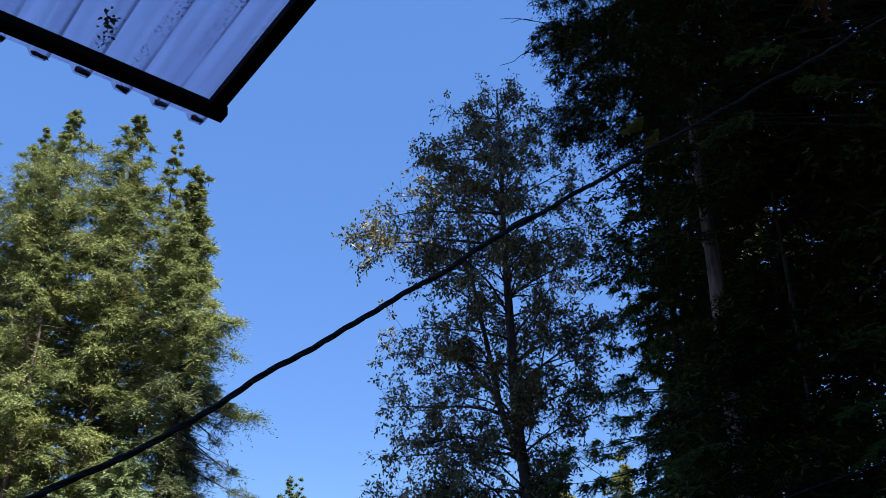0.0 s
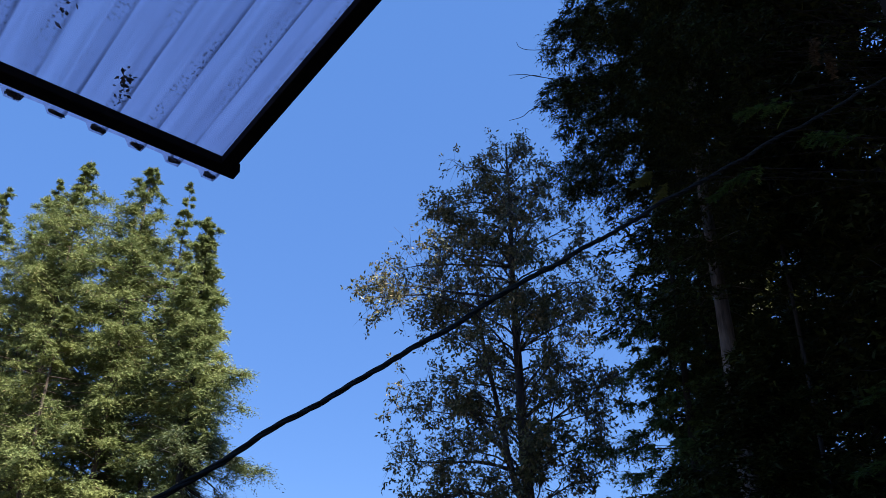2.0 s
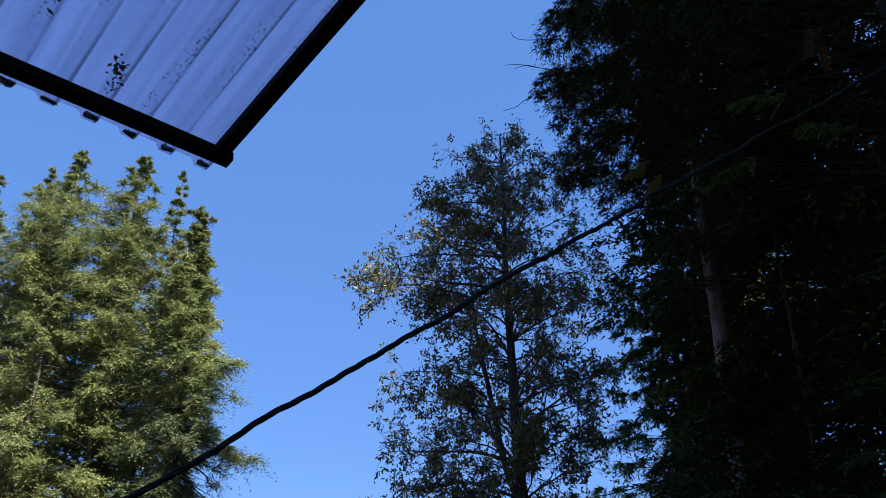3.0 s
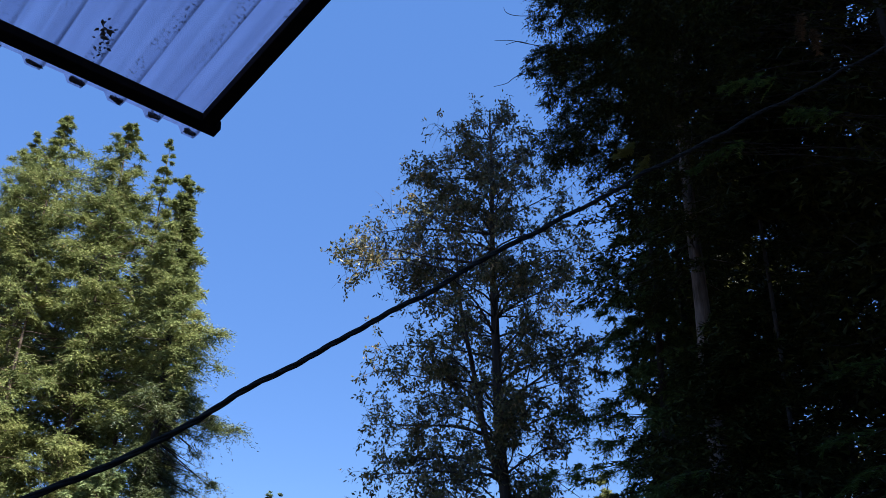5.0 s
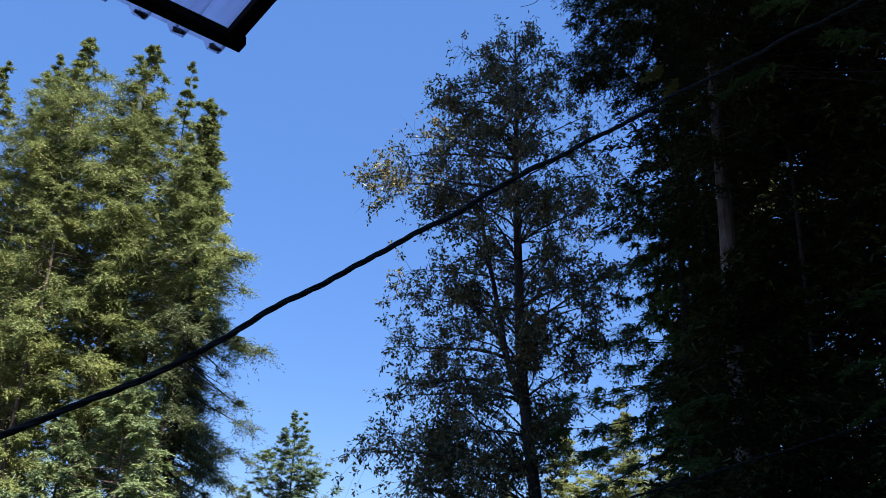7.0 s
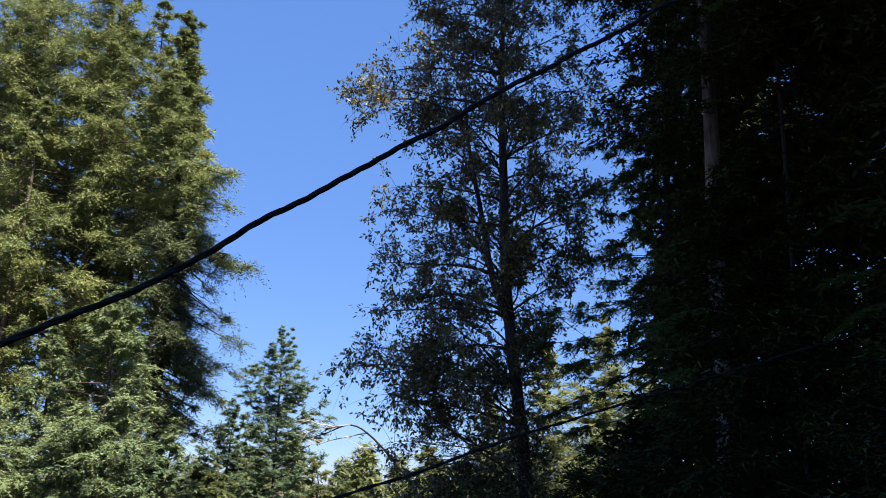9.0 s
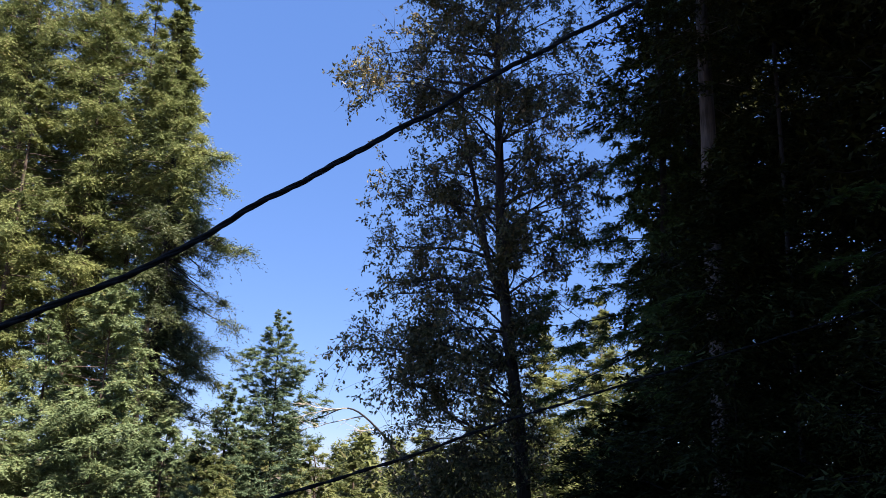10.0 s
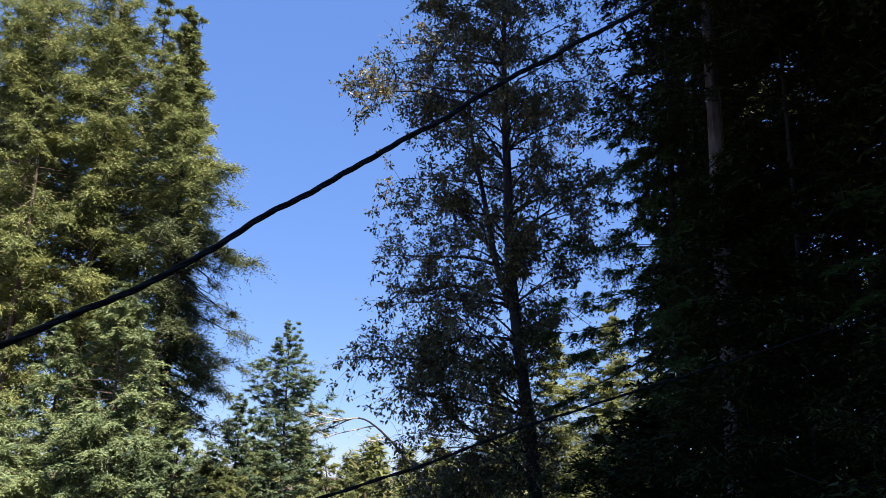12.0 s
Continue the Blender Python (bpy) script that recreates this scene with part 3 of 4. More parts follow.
# redwood clump on the far side of the yard, in the sun
RED = dict(leaf_mat=LEAF_REDWOOD, bark_mat=BARK_RED, top_bare=0.1, blade=(0.097, 0.033), tuft=0.62, bare=0.06, cover=1.0, radius=0.13, side=0.26, thick=0.5, twigs=36, leaves=11, gaps=0.58,
           slope=0.1, slope_top=0.2, sag=0.3, upturn=0.15, droop=0.35, wild=(0.55, 1.08), rough=0.3, flare=0.6)
tufted("tallest sunlit redwood of the clump with a pointed top", -13.05, 26.0,
       [(3.0, 1.6, 1.5), (6.0, 1.8, 1.7), (8.2, 2.3, 2.3), (12.0, 2.1, 2.1), (15.5, 1.8, 2.0), (16.9, 1.25, 1.5), (17.9, 0.55, 0.6), (18.6, 0.25, 0.25), (19.2, 0.06, 0.06)], 180, 21, **RED)
tufted("sunlit redwood with a narrow pointed top", -10.5, 25.5,
       [(3.0, 1.4, 1.2), (6.0, 1.6, 1.5), (8.2, 2.2, 2.2), (9.0, 2.1, 2.3), (12.0, 2.0, 2.0), (15.0, 1.9, 1.4), (16.4, 1.3, 0.9), (17.3, 0.6, 0.5), (18.0, 0.2, 0.2), (18.3, 0.05, 0.05)], 172, 22, **RED)
tufted("slim redwood with a thin curved leader", -9.6, 26.8,
       [(2.5, 1.3, 1.0), (6.0, 1.4, 1.2), (11.0, 1.2, 1.3), (15.3, 1.0, 0.9), (16.6, 0.5, 0.4), (17.3, 0.2, 0.3), (18.4, 0.05, 0.1)], 125, 23, **dict(RED, top_bare=0.4, lean=0.15, radius=0.1))
# Shade is put into this tree's near-black bark and darker lower boughs.
tufted("redwood with a shaded lower trunk and ragged drooping boughs", -7.6, 25.0,
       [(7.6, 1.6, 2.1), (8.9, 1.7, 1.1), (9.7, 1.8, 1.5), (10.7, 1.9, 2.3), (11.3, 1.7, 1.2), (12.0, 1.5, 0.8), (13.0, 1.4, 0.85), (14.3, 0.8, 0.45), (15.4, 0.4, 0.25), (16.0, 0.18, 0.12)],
       145, 24, skirt=(92, 3.0, 8.8, 2.2), skirt_mat=LEAF_SHADOWED, **dict(RED, bark_mat=BARK_DARK, radius=0.2, lean=-0.4))
tufted("sunlit redwood with an uneven brownish top", -14.6, 27.2,
       [(3.0, 1.8, 1.6), (6.5, 1.9, 1.7), (9.0, 2.4, 2.0), (13.0, 2.0, 1.7), (16.5, 1.2, 1.2), (17.7, 0.6, 0.5), (18.8, 0.08, 0.1)], 140, 25, **RED)
tufted("sunlit redwood with an uneven brownish top", -16.2, 27.0,
       [(3.0, 2.0, 1.8), (9.0, 2.2, 2.2), (13.0, 2.0, 1.8), (16.0, 1.2, 1.0), (17.4, 0.5, 0.4), (18.2, 0.1, 0.1)], 115, 26, **dict(RED, twigs=28, leaves=10, blade=(0.11, 0.036)))
tufted("sunlit redwood at the edge of the clump", -18.2, 27.0,
       [(3.0, 2.2, 2.0), (9.0, 2.4, 2.2), (13.0, 2.0, 2.0), (17.2, 0.2, 0.3)], 50, 27, **dict(RED, twigs=18, leaves=9, blade=(0.16, 0.06), fine=False))
tufted("bushy sunlit redwood in front of the clump", -11.9, 24.2,
       [(2.8, 1.5, 1.2), (5.6, 1.3, 1.0), (7.2, 1.9, 1.4), (9.0, 1.5, 1.2), (10.8, 1.0, 0.9), (12.5, 0.2, 0.2)], 84, 28, **dict(RED, radius=0.14))
BEHIND = dict(RED, twigs=14, leaves=8, blade=(0.22, 0.09), fine=False, gaps=0.3)
tufted("redwood half hidden behind the clump", -11.7, 28.6, [(4.0, 2.2, 2.2), (13.0, 2.0, 2.0), (16.0, 1.7, 1.7), (17.6, 0.2, 0.2)], 120, 29, **BEHIND)
tufted("redwood half hidden behind the clump", -9.3, 28.8, [(7.5, 1.5, 1.2), (12.5, 1.5, 1.3), (15.0, 1.3, 0.9), (16.4, 0.2, 0.2)], 75, 30, **BEHIND)
tufted("redwood half hidden behind the clump", -15.2, 29.8, [(4.0, 2.3, 2.3), (13.0, 2.1, 2.1), (16.0, 1.6, 1.6), (17.6, 0.2, 0.2)], 85, 31, **BEHIND)
# Added backing: low crowns with shade in their colour close the clump's hollows.
tufted("redwood added behind the clump to back its dark hollows", -12.2, 31.5, [(-1.0, 2.6, 2.6), (6.0, 2.4, 2.4), (10.0, 1.6, 1.6), (13.0, 0.2, 0.2)], 75, 32, **dict(BEHIND, leaf_mat=LEAF_SHADOWED, twigs=11))
tufted("redwood added behind the clump to back its dark hollows", -16.0, 31.5, [(-1.0, 2.6, 2.6), (6.0, 2.4, 2.4), (10.0, 1.6, 1.6), (13.0, 0.2, 0.2)], 75, 33, **dict(BEHIND, leaf_mat=LEAF_SHADOWED, twigs=11))
tufted("redwood added behind the clump to back its dark hollows", -9.4, 30.5, [(-1.0, 1.8, 1.2), (6.0, 1.7, 1.0), (9.0, 0.2, 0.2)], 50, 34, **dict(BEHIND, leaf_mat=LEAF_SHADOWED, twigs=11))

# young firs in front of the clump
FIR = dict(leaf_mat=LEAF_FIR, bark_mat=BARK_RED, group="young firs", name="fir_tree", radius=0.07, tuft=0.5, thick=0.3, slope=-0.1, slope_top=0.7, sag=0.12,
           upturn=0.1, bare=0.2, gaps=0.45, droop=0.3, side=0.45, limb=0.6, blade=(0.1, 0.035), rough=0.2, twigs=38, leaves=11, flare=0.8, cover=1.1, hang_down=0.45)
tufted("dense young fir with blue-green sprays", -8.1, 22.0, [(0.0, 2.1, 1.9), (2.0, 1.8, 1.7), (3.2, 1.55, 1.35), (4.3, 1.2, 1.1), (5.1, 0.8, 0.75), (5.8, 0.35, 0.3), (6.1, 0.1, 0.1)], 115, 31, **FIR)
tufted("dense young fir with blue-green sprays", -10.7, 21.0, [(0.0, 2.3, 2.3), (1.5, 2.0, 1.9), (2.6, 1.2, 1.2), (3.4, 0.1, 0.1)], 80, 32, **FIR)
tufted("slim young fir in the shade of the clump", -9.9, 23.0, [(0.0, 1.4, 1.4), (2.5, 1.2, 1.2), (4.0, 0.8, 0.8), (5.4, 0.1, 0.1)], 62, 33, **FIR)
tufted("low young fir with blue-green sprays", -6.2, 21.3, [(0.0, 1.3, 1.1), (1.2, 1.1, 0.95), (2.0, 0.7, 0.6), (2.6, 0.1, 0.1)], 55, 34, **dict(FIR, tuft=0.5, twigs=24))

# small firs further off, by the gap
SMALL = dict(FIR, leaf_mat=LEAF_SMALL, bark_mat=BARK_DARK, group="small firs by the gap", slope=0.15, slope_top=0.9, sag=-0.05, upturn=0.15, tuft=0.33, thick=0.28, flare=0.95,
             gaps=0.3, cover=1.6, twigs=18, leaves=10, blade=(0.1, 0.033), droop=0.1, top_bare=0.15, wild=(0.45, 1.12), hang_down=0.0)
tufted("small ragged fir with upswept boughs and a pointed top", -5.0, 30.0, [(0.2, 1.9, 1.8), (2.4, 1.8, 1.75), (4.0, 1.55, 1.7), (5.2, 1.2, 1.2), (6.0, 0.6, 0.6), (6.75, 0.1, 0.1)], 110, 41, **SMALL)
tufted("small fir with an upswept pointed top", -6.3, 28.5, [(0.2, 1.5, 1.3), (2.0, 1.2, 1.0), (3.0, 0.8, 0.7), (4.0, 0.1, 0.1)], 60, 42, **SMALL)
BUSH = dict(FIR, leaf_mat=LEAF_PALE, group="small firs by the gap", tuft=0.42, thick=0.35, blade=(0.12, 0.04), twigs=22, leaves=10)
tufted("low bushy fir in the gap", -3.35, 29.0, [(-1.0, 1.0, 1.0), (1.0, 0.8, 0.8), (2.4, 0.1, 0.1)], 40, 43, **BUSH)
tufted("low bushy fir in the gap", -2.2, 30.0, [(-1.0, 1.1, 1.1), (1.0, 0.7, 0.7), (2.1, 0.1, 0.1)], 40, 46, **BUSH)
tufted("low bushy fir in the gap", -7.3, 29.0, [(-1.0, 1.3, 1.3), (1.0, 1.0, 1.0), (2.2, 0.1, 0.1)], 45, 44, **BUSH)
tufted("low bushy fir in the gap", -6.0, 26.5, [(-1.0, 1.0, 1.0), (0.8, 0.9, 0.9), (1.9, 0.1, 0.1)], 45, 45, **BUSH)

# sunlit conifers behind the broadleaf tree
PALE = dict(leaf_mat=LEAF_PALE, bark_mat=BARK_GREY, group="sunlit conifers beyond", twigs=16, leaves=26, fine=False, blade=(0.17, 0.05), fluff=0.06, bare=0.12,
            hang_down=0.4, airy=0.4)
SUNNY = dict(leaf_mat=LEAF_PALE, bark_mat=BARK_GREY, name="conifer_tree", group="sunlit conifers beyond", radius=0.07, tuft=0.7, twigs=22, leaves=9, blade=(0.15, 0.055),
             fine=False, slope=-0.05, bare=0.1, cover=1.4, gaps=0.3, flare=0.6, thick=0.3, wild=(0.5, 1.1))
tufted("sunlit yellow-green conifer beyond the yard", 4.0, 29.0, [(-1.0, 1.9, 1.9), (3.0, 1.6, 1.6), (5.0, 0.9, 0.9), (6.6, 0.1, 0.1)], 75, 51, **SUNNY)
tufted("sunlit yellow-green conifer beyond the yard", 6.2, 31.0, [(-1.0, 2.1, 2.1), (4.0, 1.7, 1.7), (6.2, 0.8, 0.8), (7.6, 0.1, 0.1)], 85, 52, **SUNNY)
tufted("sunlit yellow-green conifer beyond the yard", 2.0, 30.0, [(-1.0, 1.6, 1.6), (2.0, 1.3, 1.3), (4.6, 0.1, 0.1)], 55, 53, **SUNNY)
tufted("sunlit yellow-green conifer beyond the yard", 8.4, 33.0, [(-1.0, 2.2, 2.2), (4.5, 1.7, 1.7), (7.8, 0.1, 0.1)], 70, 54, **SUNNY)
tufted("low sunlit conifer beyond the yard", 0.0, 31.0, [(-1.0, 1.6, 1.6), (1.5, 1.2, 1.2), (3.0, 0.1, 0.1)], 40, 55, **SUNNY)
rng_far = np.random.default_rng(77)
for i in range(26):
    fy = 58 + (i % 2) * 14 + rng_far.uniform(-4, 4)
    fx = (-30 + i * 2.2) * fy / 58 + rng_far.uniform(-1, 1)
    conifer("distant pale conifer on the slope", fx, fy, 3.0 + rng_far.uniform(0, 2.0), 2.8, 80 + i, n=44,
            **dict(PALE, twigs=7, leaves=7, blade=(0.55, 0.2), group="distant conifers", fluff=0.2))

# conifers on the shaded side, with shade put into their dark colours
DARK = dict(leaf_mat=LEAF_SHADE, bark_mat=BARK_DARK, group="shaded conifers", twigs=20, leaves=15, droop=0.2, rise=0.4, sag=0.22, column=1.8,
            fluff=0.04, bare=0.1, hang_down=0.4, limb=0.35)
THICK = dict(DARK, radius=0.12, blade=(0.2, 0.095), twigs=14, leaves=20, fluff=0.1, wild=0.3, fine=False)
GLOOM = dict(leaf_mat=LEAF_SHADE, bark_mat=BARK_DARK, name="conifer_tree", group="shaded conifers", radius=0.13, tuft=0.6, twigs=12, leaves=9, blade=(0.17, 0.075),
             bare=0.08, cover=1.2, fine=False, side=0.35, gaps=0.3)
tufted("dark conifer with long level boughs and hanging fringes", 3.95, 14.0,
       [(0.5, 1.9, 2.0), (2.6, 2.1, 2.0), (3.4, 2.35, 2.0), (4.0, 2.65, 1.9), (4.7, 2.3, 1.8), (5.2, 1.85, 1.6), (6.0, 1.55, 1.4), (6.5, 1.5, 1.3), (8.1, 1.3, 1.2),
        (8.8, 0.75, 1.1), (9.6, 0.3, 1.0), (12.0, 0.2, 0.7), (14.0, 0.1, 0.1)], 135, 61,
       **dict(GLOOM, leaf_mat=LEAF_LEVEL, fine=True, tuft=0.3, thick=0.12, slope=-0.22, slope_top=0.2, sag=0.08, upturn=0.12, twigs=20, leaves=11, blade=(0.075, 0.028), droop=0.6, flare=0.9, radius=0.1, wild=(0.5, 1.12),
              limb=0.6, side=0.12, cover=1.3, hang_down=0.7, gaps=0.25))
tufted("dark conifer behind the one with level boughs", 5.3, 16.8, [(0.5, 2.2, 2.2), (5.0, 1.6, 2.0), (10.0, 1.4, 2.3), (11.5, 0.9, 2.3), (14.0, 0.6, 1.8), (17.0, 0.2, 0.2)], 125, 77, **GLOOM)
# Its unseen upper crown is raised to shade the oak.
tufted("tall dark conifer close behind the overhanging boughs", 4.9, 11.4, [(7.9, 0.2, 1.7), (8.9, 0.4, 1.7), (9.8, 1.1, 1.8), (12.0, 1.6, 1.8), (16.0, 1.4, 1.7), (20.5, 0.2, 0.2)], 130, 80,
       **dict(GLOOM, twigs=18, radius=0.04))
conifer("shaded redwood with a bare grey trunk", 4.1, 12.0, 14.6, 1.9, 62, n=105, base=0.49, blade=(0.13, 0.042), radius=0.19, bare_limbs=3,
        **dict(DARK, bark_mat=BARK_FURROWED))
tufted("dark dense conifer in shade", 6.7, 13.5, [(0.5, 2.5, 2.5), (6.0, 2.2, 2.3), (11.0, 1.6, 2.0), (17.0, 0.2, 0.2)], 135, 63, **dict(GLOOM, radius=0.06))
# Unseen above the yard, this top is also raised to shade the oak.
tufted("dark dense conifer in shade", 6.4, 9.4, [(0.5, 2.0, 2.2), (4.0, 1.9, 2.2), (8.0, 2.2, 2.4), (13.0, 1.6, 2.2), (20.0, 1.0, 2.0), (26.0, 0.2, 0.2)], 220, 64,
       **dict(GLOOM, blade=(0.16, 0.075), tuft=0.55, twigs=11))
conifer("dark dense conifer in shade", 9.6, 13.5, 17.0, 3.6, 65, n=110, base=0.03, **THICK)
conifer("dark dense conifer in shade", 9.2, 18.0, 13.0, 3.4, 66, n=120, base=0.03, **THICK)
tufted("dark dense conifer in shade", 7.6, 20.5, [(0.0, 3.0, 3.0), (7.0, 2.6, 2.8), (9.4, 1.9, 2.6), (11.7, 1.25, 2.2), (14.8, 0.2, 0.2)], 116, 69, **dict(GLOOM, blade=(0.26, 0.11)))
# Its unseen top is raised to 44 m to shade the dark-trunked redwood.
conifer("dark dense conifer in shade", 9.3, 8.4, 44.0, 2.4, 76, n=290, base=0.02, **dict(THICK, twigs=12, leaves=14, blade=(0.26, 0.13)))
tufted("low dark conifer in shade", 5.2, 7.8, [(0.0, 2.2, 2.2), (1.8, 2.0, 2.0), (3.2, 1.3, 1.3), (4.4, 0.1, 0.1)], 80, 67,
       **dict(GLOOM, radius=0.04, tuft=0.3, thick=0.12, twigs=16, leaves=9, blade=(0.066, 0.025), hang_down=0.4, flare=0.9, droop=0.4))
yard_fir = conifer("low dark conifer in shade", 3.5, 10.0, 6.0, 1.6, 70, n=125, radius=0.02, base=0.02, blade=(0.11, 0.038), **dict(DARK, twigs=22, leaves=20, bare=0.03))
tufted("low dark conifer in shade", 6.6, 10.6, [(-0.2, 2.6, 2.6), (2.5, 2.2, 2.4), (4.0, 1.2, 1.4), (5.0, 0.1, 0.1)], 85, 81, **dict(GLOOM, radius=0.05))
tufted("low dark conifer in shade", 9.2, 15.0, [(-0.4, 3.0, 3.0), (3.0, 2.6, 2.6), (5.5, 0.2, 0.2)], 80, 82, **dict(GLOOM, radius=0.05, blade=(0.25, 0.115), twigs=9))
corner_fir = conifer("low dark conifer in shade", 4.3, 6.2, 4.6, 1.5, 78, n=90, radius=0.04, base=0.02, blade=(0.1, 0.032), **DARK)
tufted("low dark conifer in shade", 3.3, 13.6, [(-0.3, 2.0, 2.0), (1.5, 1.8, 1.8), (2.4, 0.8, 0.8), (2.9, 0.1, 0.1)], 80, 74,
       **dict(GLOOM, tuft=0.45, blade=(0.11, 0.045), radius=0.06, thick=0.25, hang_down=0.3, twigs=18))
overhang = tufted("tall redwood whose boughs hang over the yard", 5.4, 8.3,
       [(7.35, 3.4, 1.0), (7.5, 4.05, 1.0), (7.75, 4.6, 1.0), (8.3, 4.8, 1.0), (9.2, 4.6, 1.0), (10.8, 4.35, 1.0), (12.0, 2.1, 1.0), (12.8, 0.3, 0.3)], 100, 68,
       **dict(GLOOM, name="redwood_tree", fine=True, sector=(158, 212), wild=(0.86, 1.0), slope=0.05, slope_top=0.3, sag=0.15, upturn=0.0, bare=0.62, tuft=0.24, thick=0.45, twigs=13, leaves=13,
              blade=(0.048, 0.019), droop=0.6, hang_down=0.8, flare=0.8, side=0.2, cover=1.9, limb=0.15, rough=0.08, gaps=0.2))
for twig_at in ([(0.7, 7.4, 8.17), (0.73, 7.4, 8.1), (0.85, 7.4, 8.06), (1.16, 7.42, 8.09), (1.7, 7.6, 8.2)],
                [(0.6, 7.4, 7.71), (0.78, 7.4, 7.72), (0.98, 7.4, 7.68), (1.6, 7.6, 7.75)],
                [(0.59, 7.4, 7.11), (0.73, 7.4, 7.16), (0.91, 7.4, 7.28), (1.6, 7.6, 7.5)],
                [(0.72, 7.4, 7.66), (0.85, 7.4, 7.71), (0.98, 7.4, 7.68)]):
    tube("bare_twig", smooth_path(twig_at, 12) - np.array(overhang.location), np.linspace(0.0026, 0.005, 12), BARK_DARK, overhang, 5, "thin bare dead twig")


def spray(tree, at, way, length, seed, leaf_mat=LEAF_LIT_TONE, label="flat needle sprigs coloured lighter as if lit"):
    """A lighter, drooping fan of sprigs at the end of a bough."""
    rng = np.random.default_rng(seed)
    at, way = np.array(at), unit(np.array(way))
    q = np.linspace(0, 1, 8)
    line = at + way * (q * length)[:, None] - UP * (0.3 * length * q ** 2)[:, None]
    off = np.array(tree.location)
    stem = np.array([off[0], off[1], at[2] + 0.5])
    bough = tube("bough", smooth_path([stem, (stem + at) / 2 + UP * 0.05, at, line[4], line[-1]], 16) - off, np.linspace(0.005, 0.0015, 16), BARK_DARK, tree, 4)
    n, per = 22, 22
    qs = (np.arange(n) + rng.uniform(0, 1, n)) / n
    sign = np.where(np.arange(n) % 2 == 0, 1.0, -1.0)
    across = unit(np.cross(way, UP))
    root = along(line, qs)
    w = unit(way * 0.7 + across * sign[:, None] * 0.8 + rng.normal(0, 0.32, (n, 3)) - UP * 0.25)
    lt = 0.32 * length * (1.1 - 0.75 * qs) * rng.uniform(0.35, 1.25, n)
    J = np.repeat(np.arange(n), per)
    k = np.tile(np.arange(per), n)
    ql = (k + rng.uniform(0, 1, n * per)) / per
    side = np.where(k % 2 == 0, 1.0, -1.0)
    c = unit(np.cross(w[J], UP))
    pos = root[J] + w[J] * (lt[J] * ql)[:, None] - UP * (0.3 * lt[J] * ql ** 2)[:, None]
    d = unit(w[J] * 0.5 + c * side[:, None] * 0.8 + rng.normal(0, 0.12, (n * per, 3)))
    v, f = needles(pos - off, d, unit(UP + rng.normal(0, 0.2, (n * per, 3))), rng.uniform(0.035, 0.06, n * per), np.full(n * per, 0.016))
    leafy = hang("spray", mesh_of("spray", v, f, leaf_mat), bough, label)
    leafy["kind"] = "stuff"


# which tree, where the fan begins, its way, its length
for i, (tree, spot, towards, size) in enumerate((
        (overhang, (3.0, 6.2, 6.4), (-1, -0.15, 0.0), 0.55), (overhang, (2.85, 6.8, 7.8), (-0.8, -0.3, -0.3), 0.4),
        (overhang, (2.75, 6.5, 5.95), (-0.8, 0.1, -0.25), 0.5), (overhang, (3.35, 6.0, 5.9), (-0.9, -0.2, 0.1), 0.5),
        (corner_fir, (3.1, 5.6, 3.6), (-0.9, -0.2, 0.0), 0.4), (corner_fir, (3.15, 5.9, 3.2), (-1, 0.0, 0.0), 0.45),
        (corner_fir, (3.2, 6.0, 3.0), (-0.9, 0.1, -0.3), 0.4),
        (yard_fir, (2.5, 8.0, 2.75), (-1, -0.1, 0.0), 0.6), (yard_fir, (2.7, 8.2, 3.4), (-1, 0.0, -0.1), 0.7),
        (yard_fir, (2.5, 8.4, 3.0), (-1, -0.1, 0.1), 0.6), (yard_fir, (2.3, 8.1, 2.4), (-1, 0.0, 0.1), 0.5))):
    spray(tree, spot, towards, size, 300 + i)
# Sprigs coloured as if sun reached them through a gap.
for i, (spot, towards, size) in enumerate((((2.05, 7.5, 6.55), (-0.7, 0.0, -0.4), 0.22), ((2.2, 7.6, 6.45), (-0.5, 0.1, -0.6), 0.25), ((2.0, 7.4, 6.4), (-0.9, 0.0, -0.2), 0.2))):
    spray(overhang, spot, towards, size, 330 + i, LEAF_SUN_TONE, "needle sprigs coloured as if sunlit")
for i, (spot, towards, size) in enumerate((((3.5, 6.5, 7.45), (-0.2, 0.0, -0.9), 0.25), ((3.6, 6.55, 7.3), (0.1, 0.0, -0.9), 0.22))):
    spray(overhang, spot, towards, size, 340 + i, LEAF_BROWN, "dead brown needle sprigs")
# tall unseen trees added beside and behind the house to keep the yard in shade
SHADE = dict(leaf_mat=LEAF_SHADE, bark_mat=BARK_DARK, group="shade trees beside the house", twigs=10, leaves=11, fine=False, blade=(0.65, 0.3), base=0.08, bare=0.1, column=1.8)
conifer("unseen tall conifer added to shade the yard", 9.2, -4.8, 37.0, 5.0, 71, n=210, **SHADE)
conifer("unseen tall conifer added to shade the yard", 11.6, -0.5, 38.0, 5.0, 72, n=210, **SHADE)
conifer("unseen tall conifer added to shade the yard", 10.0, -11.0, 38.0, 5.2, 73, n=210, **SHADE)
conifer("unseen tall conifer added to shade the yard", 15.5, 7.0, 34.0, 4.8, 75, n=210, **SHADE)
conifer("unseen tall conifer added to shade the yard", 6.4, -13.6, 36.0, 5.2, 79, n=210, **SHADE)


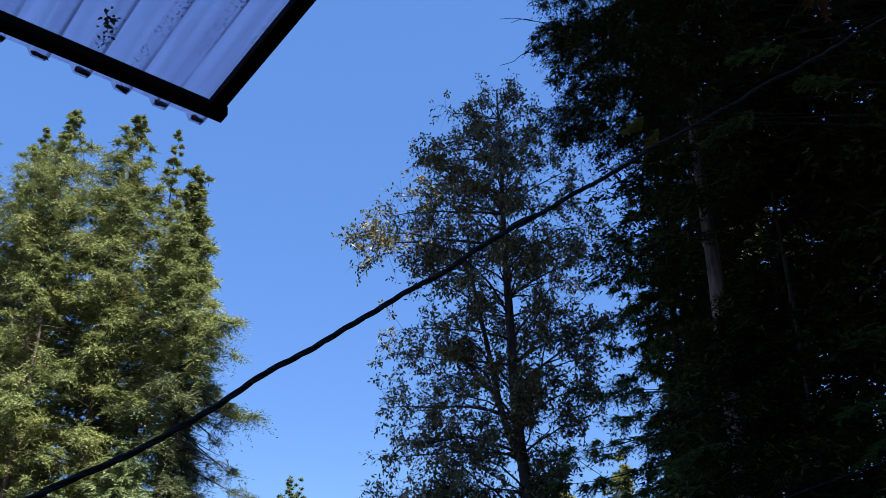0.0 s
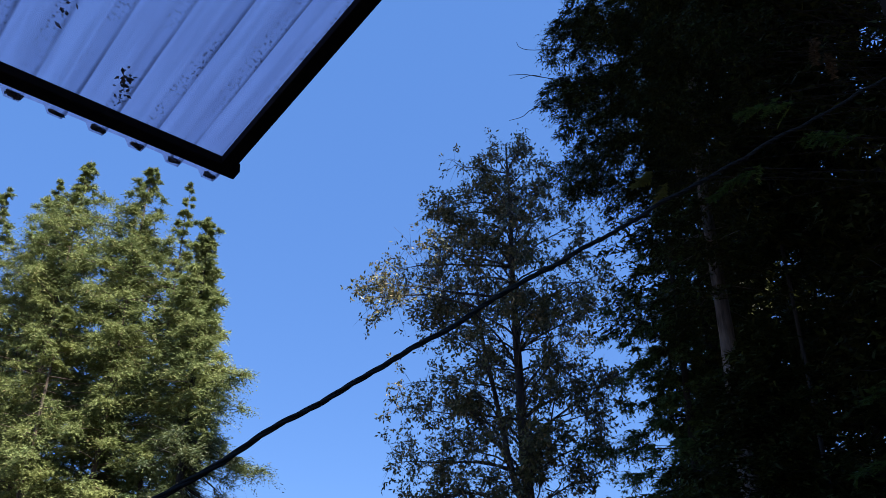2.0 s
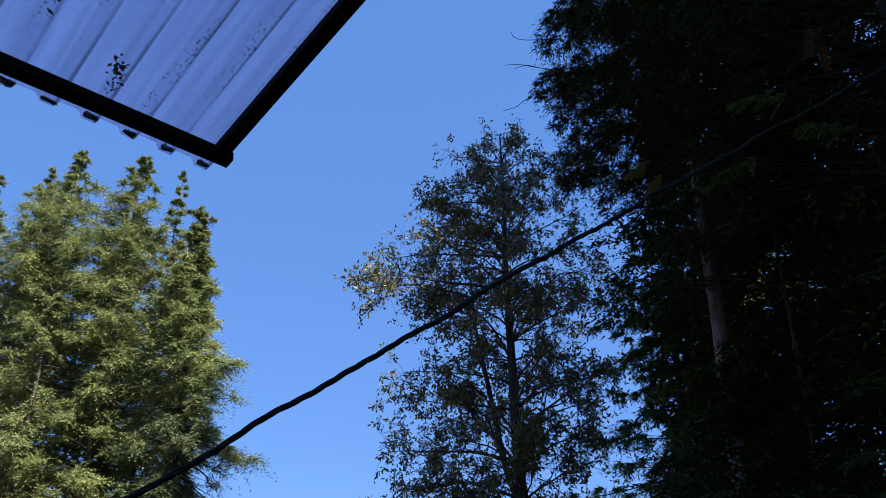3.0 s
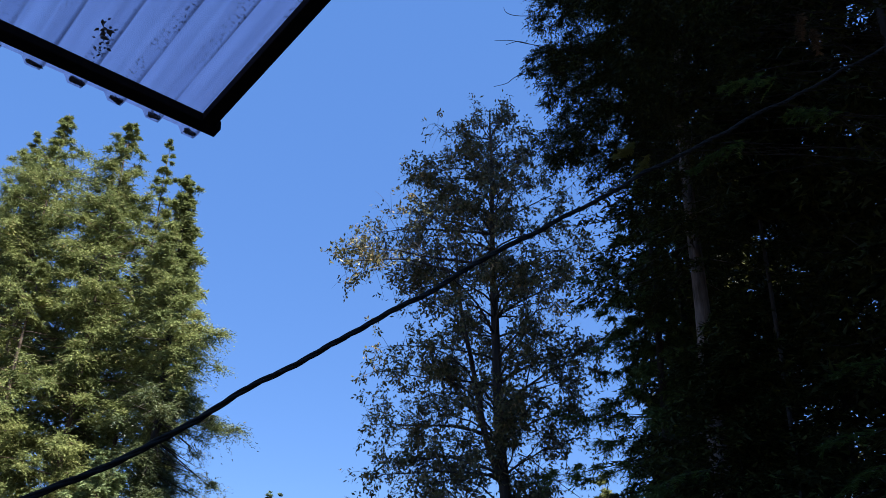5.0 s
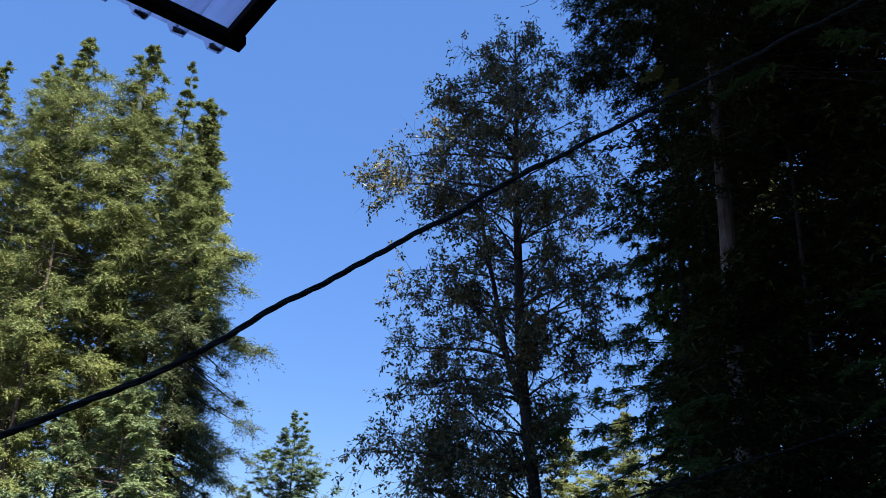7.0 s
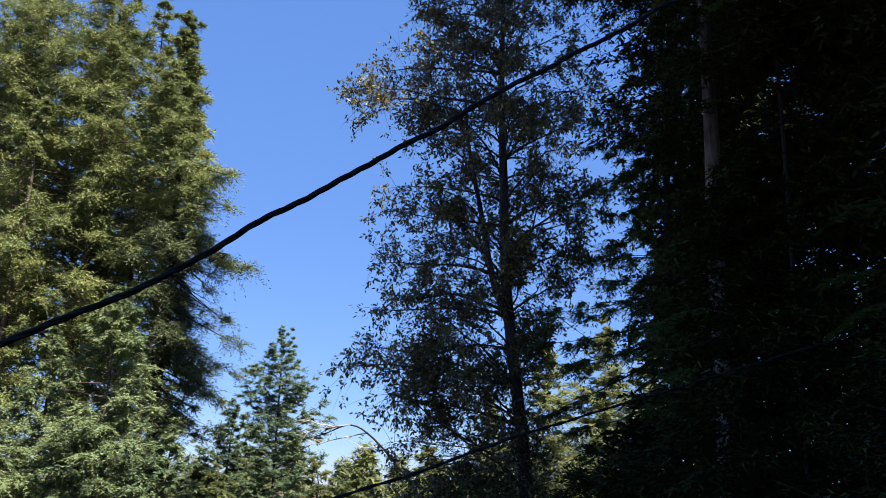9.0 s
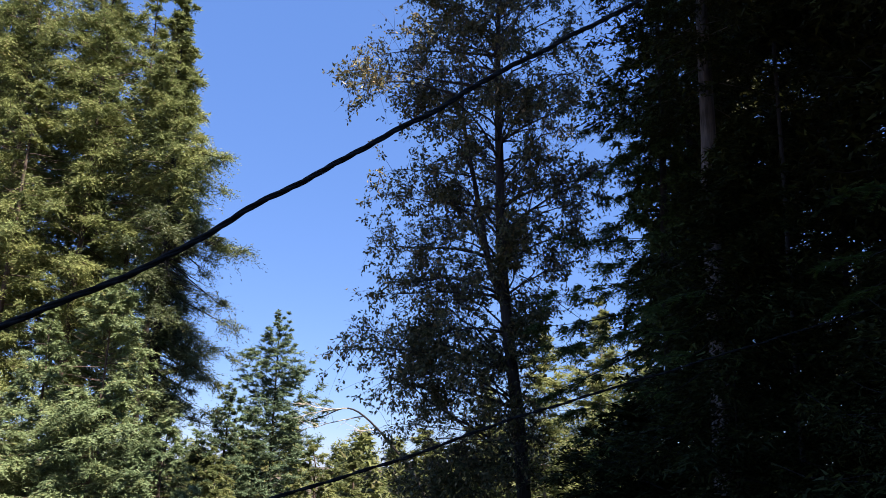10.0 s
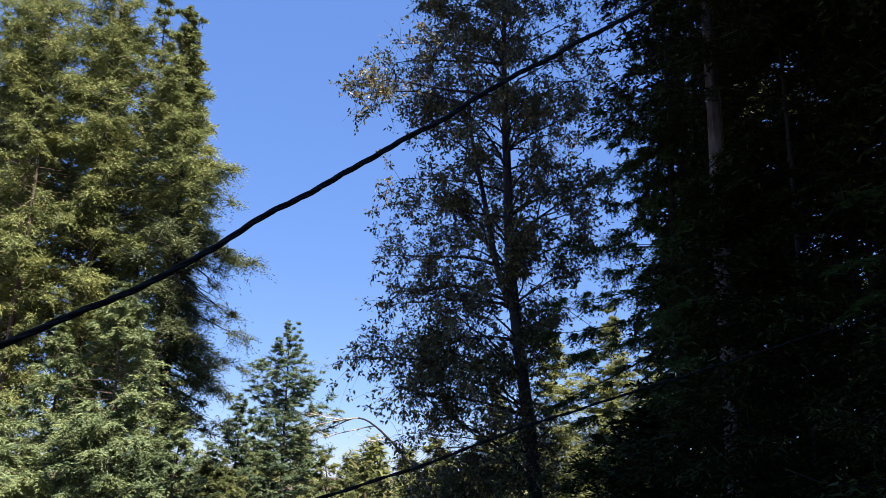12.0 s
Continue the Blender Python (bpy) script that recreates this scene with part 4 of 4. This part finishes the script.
# ---- the tall evergreen oak ----
def broadleaf():
    rng = np.random.default_rng(7)
    x, y = 1.8, 16.0
    z0 = float(ground_z(x, y))
    top = new("oak_tree")
    top.location = (x, y, z0)
    tagged(top, "tall slender evergreen oak with sparse dark glossy leaves", "tree")
    H = 12.85 - z0
    ctrl = np.array([(0.12, 0, -0.15), (-0.03, 0, 2.3), (-0.4, 0, 5.5), (-0.5, 0.05, 8.0), (-0.56, 0, 9.4), (-0.57, 0, 11.3), (-0.62, 0, H - 0.1)])
    trunk = smooth_path(ctrl, 30)
    s = np.linspace(0, 1, 30)
    tube("trunk", trunk, 0.125 * (1 - s) ** 0.9 + 0.014, BARK_OAK, top, 10)
    stem = smooth_path(np.array([(-0.38, 0.05, 5.0), (-0.68, -0.1, 5.75), (-0.84, -0.2, 6.5), (-1.0, -0.3, 7.3), (-1.2, -0.3, 8.3), (-1.3, -0.3, 9.4)]), 14)
    tube("stem", stem, np.linspace(0.075, 0.02, 14), BARK_OAK, top, 8)
    # reach to either side of the trunk by height
    hz = np.array([1.6, 2.4, 3.4, 4.3, 4.9, 6.2, 7.2, 8.2, 9.5, 10.3, 11.4, 12.2, 12.8, H])
    left = np.array([1.9, 2.2, 2.5, 2.6, 2.4, 2.4, 2.2, 1.9, 2.1, 2.2, 1.95, 1.55, 1.1, 0.4])
    right = np.array([0.3, 0.35, 0.45, 0.5, 0.9, 1.9, 2.25, 2.45, 2.45, 2.25, 1.35, 1.0, 0.65, 0.3])
    # long limbs of their own towards the open yard: tip height, degrees, reach, dip
    own = [(9.7, 180, 3.05, 0.5), (9.4, 186, 2.75, 0.6), (10.3, 176, 2.5, 0.4), (10.6, 183, 2.2, 0.4), (4.35, 180, 3.05, 0.9), (4.7, 174, 2.7, 0.7),
           (5.3, 186, 2.4, 0.5), (3.6, 176, 2.4, 0.6), (7.0, 184, 2.2, 0.4), (11.55, 180, 1.7, 0.3), (6.2, 178, 2.55, 0.4)]
    own += [(1.0 + 0.22 * k, 155 + 47 * k % 60, 1.1 + 0.37 * k % 1.8, 0.3) for k in range(18)]
    n = 150
    spots, ways, lim = [], [], []
    for i in range(n + len(own)):
        h = 1.9 + (H - 2.1) * ((i + rng.uniform(0, 1)) / n)
        a = i * 2.39996 + rng.normal(0, 0.3)
        if i >= n:
            h, a = own[i - n][0], radians(own[i - n][1])
        c = np.cos(a)
        wide = np.interp(h, hz, right) * max(c, 0) + np.interp(h, hz, left) * max(-c, 0)
        deep = 0.5 * (np.interp(h, hz, right) + np.interp(h, hz, left)) * (1 - abs(c))
        reach = own[i - n][2] if i >= n else (wide + deep) * rng.uniform(0.6, 1.0)
        src = stem if (rng.uniform() < 0.35 and c < 0 and 5.6 < h < 9.6) else trunk
        rise = own[i - n][3] if i >= n else rng.uniform(0.25, 0.8) * reach
        p0 = src[np.argmin(np.abs(src[:, 2] - (h - rise)))]
        d = np.array([c, np.sin(a), 0.0])
        q = np.linspace(0, 1, 9)
        kink = np.cumsum(rng.normal(0, (0.045 if i < n else 0.014) * reach, (9, 3)), axis=0) * q[:, None]
        span = reach + (trunk[np.argmin(np.abs(trunk[:, 2] - h)), 0] - p0[0]) * c
        pts = p0 + d * (q * span)[:, None] + UP * ((h - p0[2]) * q ** 0.8 - 0.1 * reach * q ** 2.5)[:, None] + kink
        tube("limb", pts, (0.009 + 0.0085 * reach) * (0.5 if i > n + 10 else 1.0) * (1 - 0.85 * q), BARK_OAK, top, 5)
        for j in range(10 + int(reach * (10 if i < n else 12))):
            t0 = rng.uniform(0.36, 1.0)
            b0 = along(pts, np.array([t0]))[0]
            dd = unit(d * rng.uniform(-0.1, 0.7) + rng.normal(0, 0.7, 3) + UP * rng.uniform(-0.4, 0.6))
            ln = rng.uniform(0.2, 0.8) * (0.45 + 0.25 * reach)
            qq = np.linspace(0, 1, 4)
            tw = b0 + dd * (qq * ln)[:, None] - UP * (0.25 * ln * qq ** 2)[:, None]
            lim.append((tw, 0.0045 * (1 - 0.7 * qq)))
            for e in range(3 + int(ln * 8)):
                pb = along(tw, np.array([rng.uniform(0.2, 1.0) ** 0.7]))[0]
                w = unit(dd * 0.6 + rng.normal(0, 0.8, 3))
                spots.append(pb + w * rng.uniform(0.02, 0.2)), ways.append(w)
    # bare dead twigs that stick out of the crown
    for line in ([(-0.45, 0, 4.5), (-0.9, 0, 4.75), (-1.28, 0.0, 5.0), (-1.6, 0.0, 5.22), (-1.9, 0.0, 5.32)],
                 [(-0.1, 0, 5.54), (0.15, 0, 5.42), (0.72, 0.0, 4.98), (1.25, 0.0, 4.62)],
                 [(-1.2, 0, 4.7), (-1.55, 0, 4.95), (-1.75, 0.1, 5.2)]):
        tube("bare_twig", smooth_path(line, 10), np.linspace(0.014, 0.004, 10), BARK_OAK, top, 5, "thin bare dead twig")
    tagged(tubes("twig_work", lim, BARK_OAK, top, 3), kind="stuff")
    spots, ways = np.array(spots), np.array(ways)
    # the leaves gather in dense sprays with open places between them
    drift = np.array([noise.noise(Vector(p) * 1.35) + 0.5 * noise.noise(Vector(p) * 3.0 + Vector((9, 0, 0))) for p in spots])
    keep = rng.uniform(0, 1, len(spots)) < np.clip(np.where(spots[:, 2] > 6.5, 0.62, 0.6) + 3.2 * drift, 0.03, 1.0)
    low = (spots[:, 2] < 5.6) & (spots[:, 0] > -0.2 + 0.5 * (spots[:, 2] - 3.5).clip(0)) & (rng.uniform(0, 1, len(spots)) < 0.7)
    keep &= ~low
    spots, ways = spots[keep], ways[keep]
    # whorls of narrow leaves at the twig ends
    per = 7
    J = np.repeat(np.arange(len(spots)), per)
    m = len(J)
    ref = unit(np.cross(ways, UP + rng.normal(0, 0.1, ways.shape)))
    oth = np.cross(ways, ref)
    ang = np.tile(np.arange(per), len(spots)) * 2.39996 + np.repeat(rng.uniform(0, 6.28, len(spots)), per)
    d = unit(ways[J] * rng.uniform(0.3, 1.5, m)[:, None] + ref[J] * np.cos(ang)[:, None] + oth[J] * np.sin(ang)[:, None]
             + rng.normal(0, 0.25, (m, 3)) - UP * 0.45)
    k = rng.uniform(0.6, 1.2, m)
    v, f = blades(spots[J] - ways[J] * rng.uniform(-0.05, 0.16, m)[:, None] + rng.normal(0, 0.025, (m, 3)), d, unit(ways[J] + UP * 0.6 + rng.normal(0, 0.45, (m, 3))), 0.092 * k, 0.039 * k, 0.5)
    crown = hang("crown", mesh_of("crown", v, f, LEAF_OAK), top)
    crown["kind"] = "stuff"


broadleaf()


# ---- leaning dead tree with bleached twigs ----
def snag():
    rng = np.random.default_rng(9)
    z0 = float(ground_z(0.9, 26))
    top = new("dead_tree")
    top.location = (0.9, 26, z0)
    tagged(top, "leaning dead tree with bleached bare twigs", "tree")
    p = smooth_path([(0, 0, -0.1), (-1.0, 0, 1.29 - z0), (-1.67, 0, 2.14 - z0), (-2.55, 0, 3.01 - z0), (-3.17, 0, 3.3 - z0), (-3.85, 0.1, 3.05 - z0), (-4.5, 0.1, 2.84 - z0)], 24)
    tube("trunk", p, np.linspace(0.05, 0.009, 24), BARK_DARK, top, 7)
    q = np.linspace(0, 1, 10)
    for k, (at, reach, drop) in enumerate(((12, 2.0, 0.62), (15, 1.5, 0.3), (17, 1.3, -0.15), (10, 0.7, 0.1))):
        line = p[at] + np.array([-1.0, 0.2 - 0.2 * k, 0.0]) * (q * reach)[:, None] - UP * (drop * q ** 1.5)[:, None] \
            + np.cumsum(rng.normal(0, 0.035, (10, 3)), axis=0) * q[:, None]
        tube("branch", line, 0.02 * (1 - 0.75 * q), BARK_DEAD, top, 5)
        for m in range(6):
            b = line[2 + m]
            d = unit(np.array([-0.8, rng.normal(0, 0.5), rng.normal(0.0, 0.6)]))
            ln = rng.uniform(0.2, 0.6)
            tube("twig", b + d * (q * ln)[:, None] + np.cumsum(rng.normal(0, 0.015, (10, 3)), axis=0) * q[:, None] - UP * (0.15 * ln * q ** 2)[:, None],
                 0.009 * (1 - 0.8 * q), BARK_DEAD, top, 4)


snag()
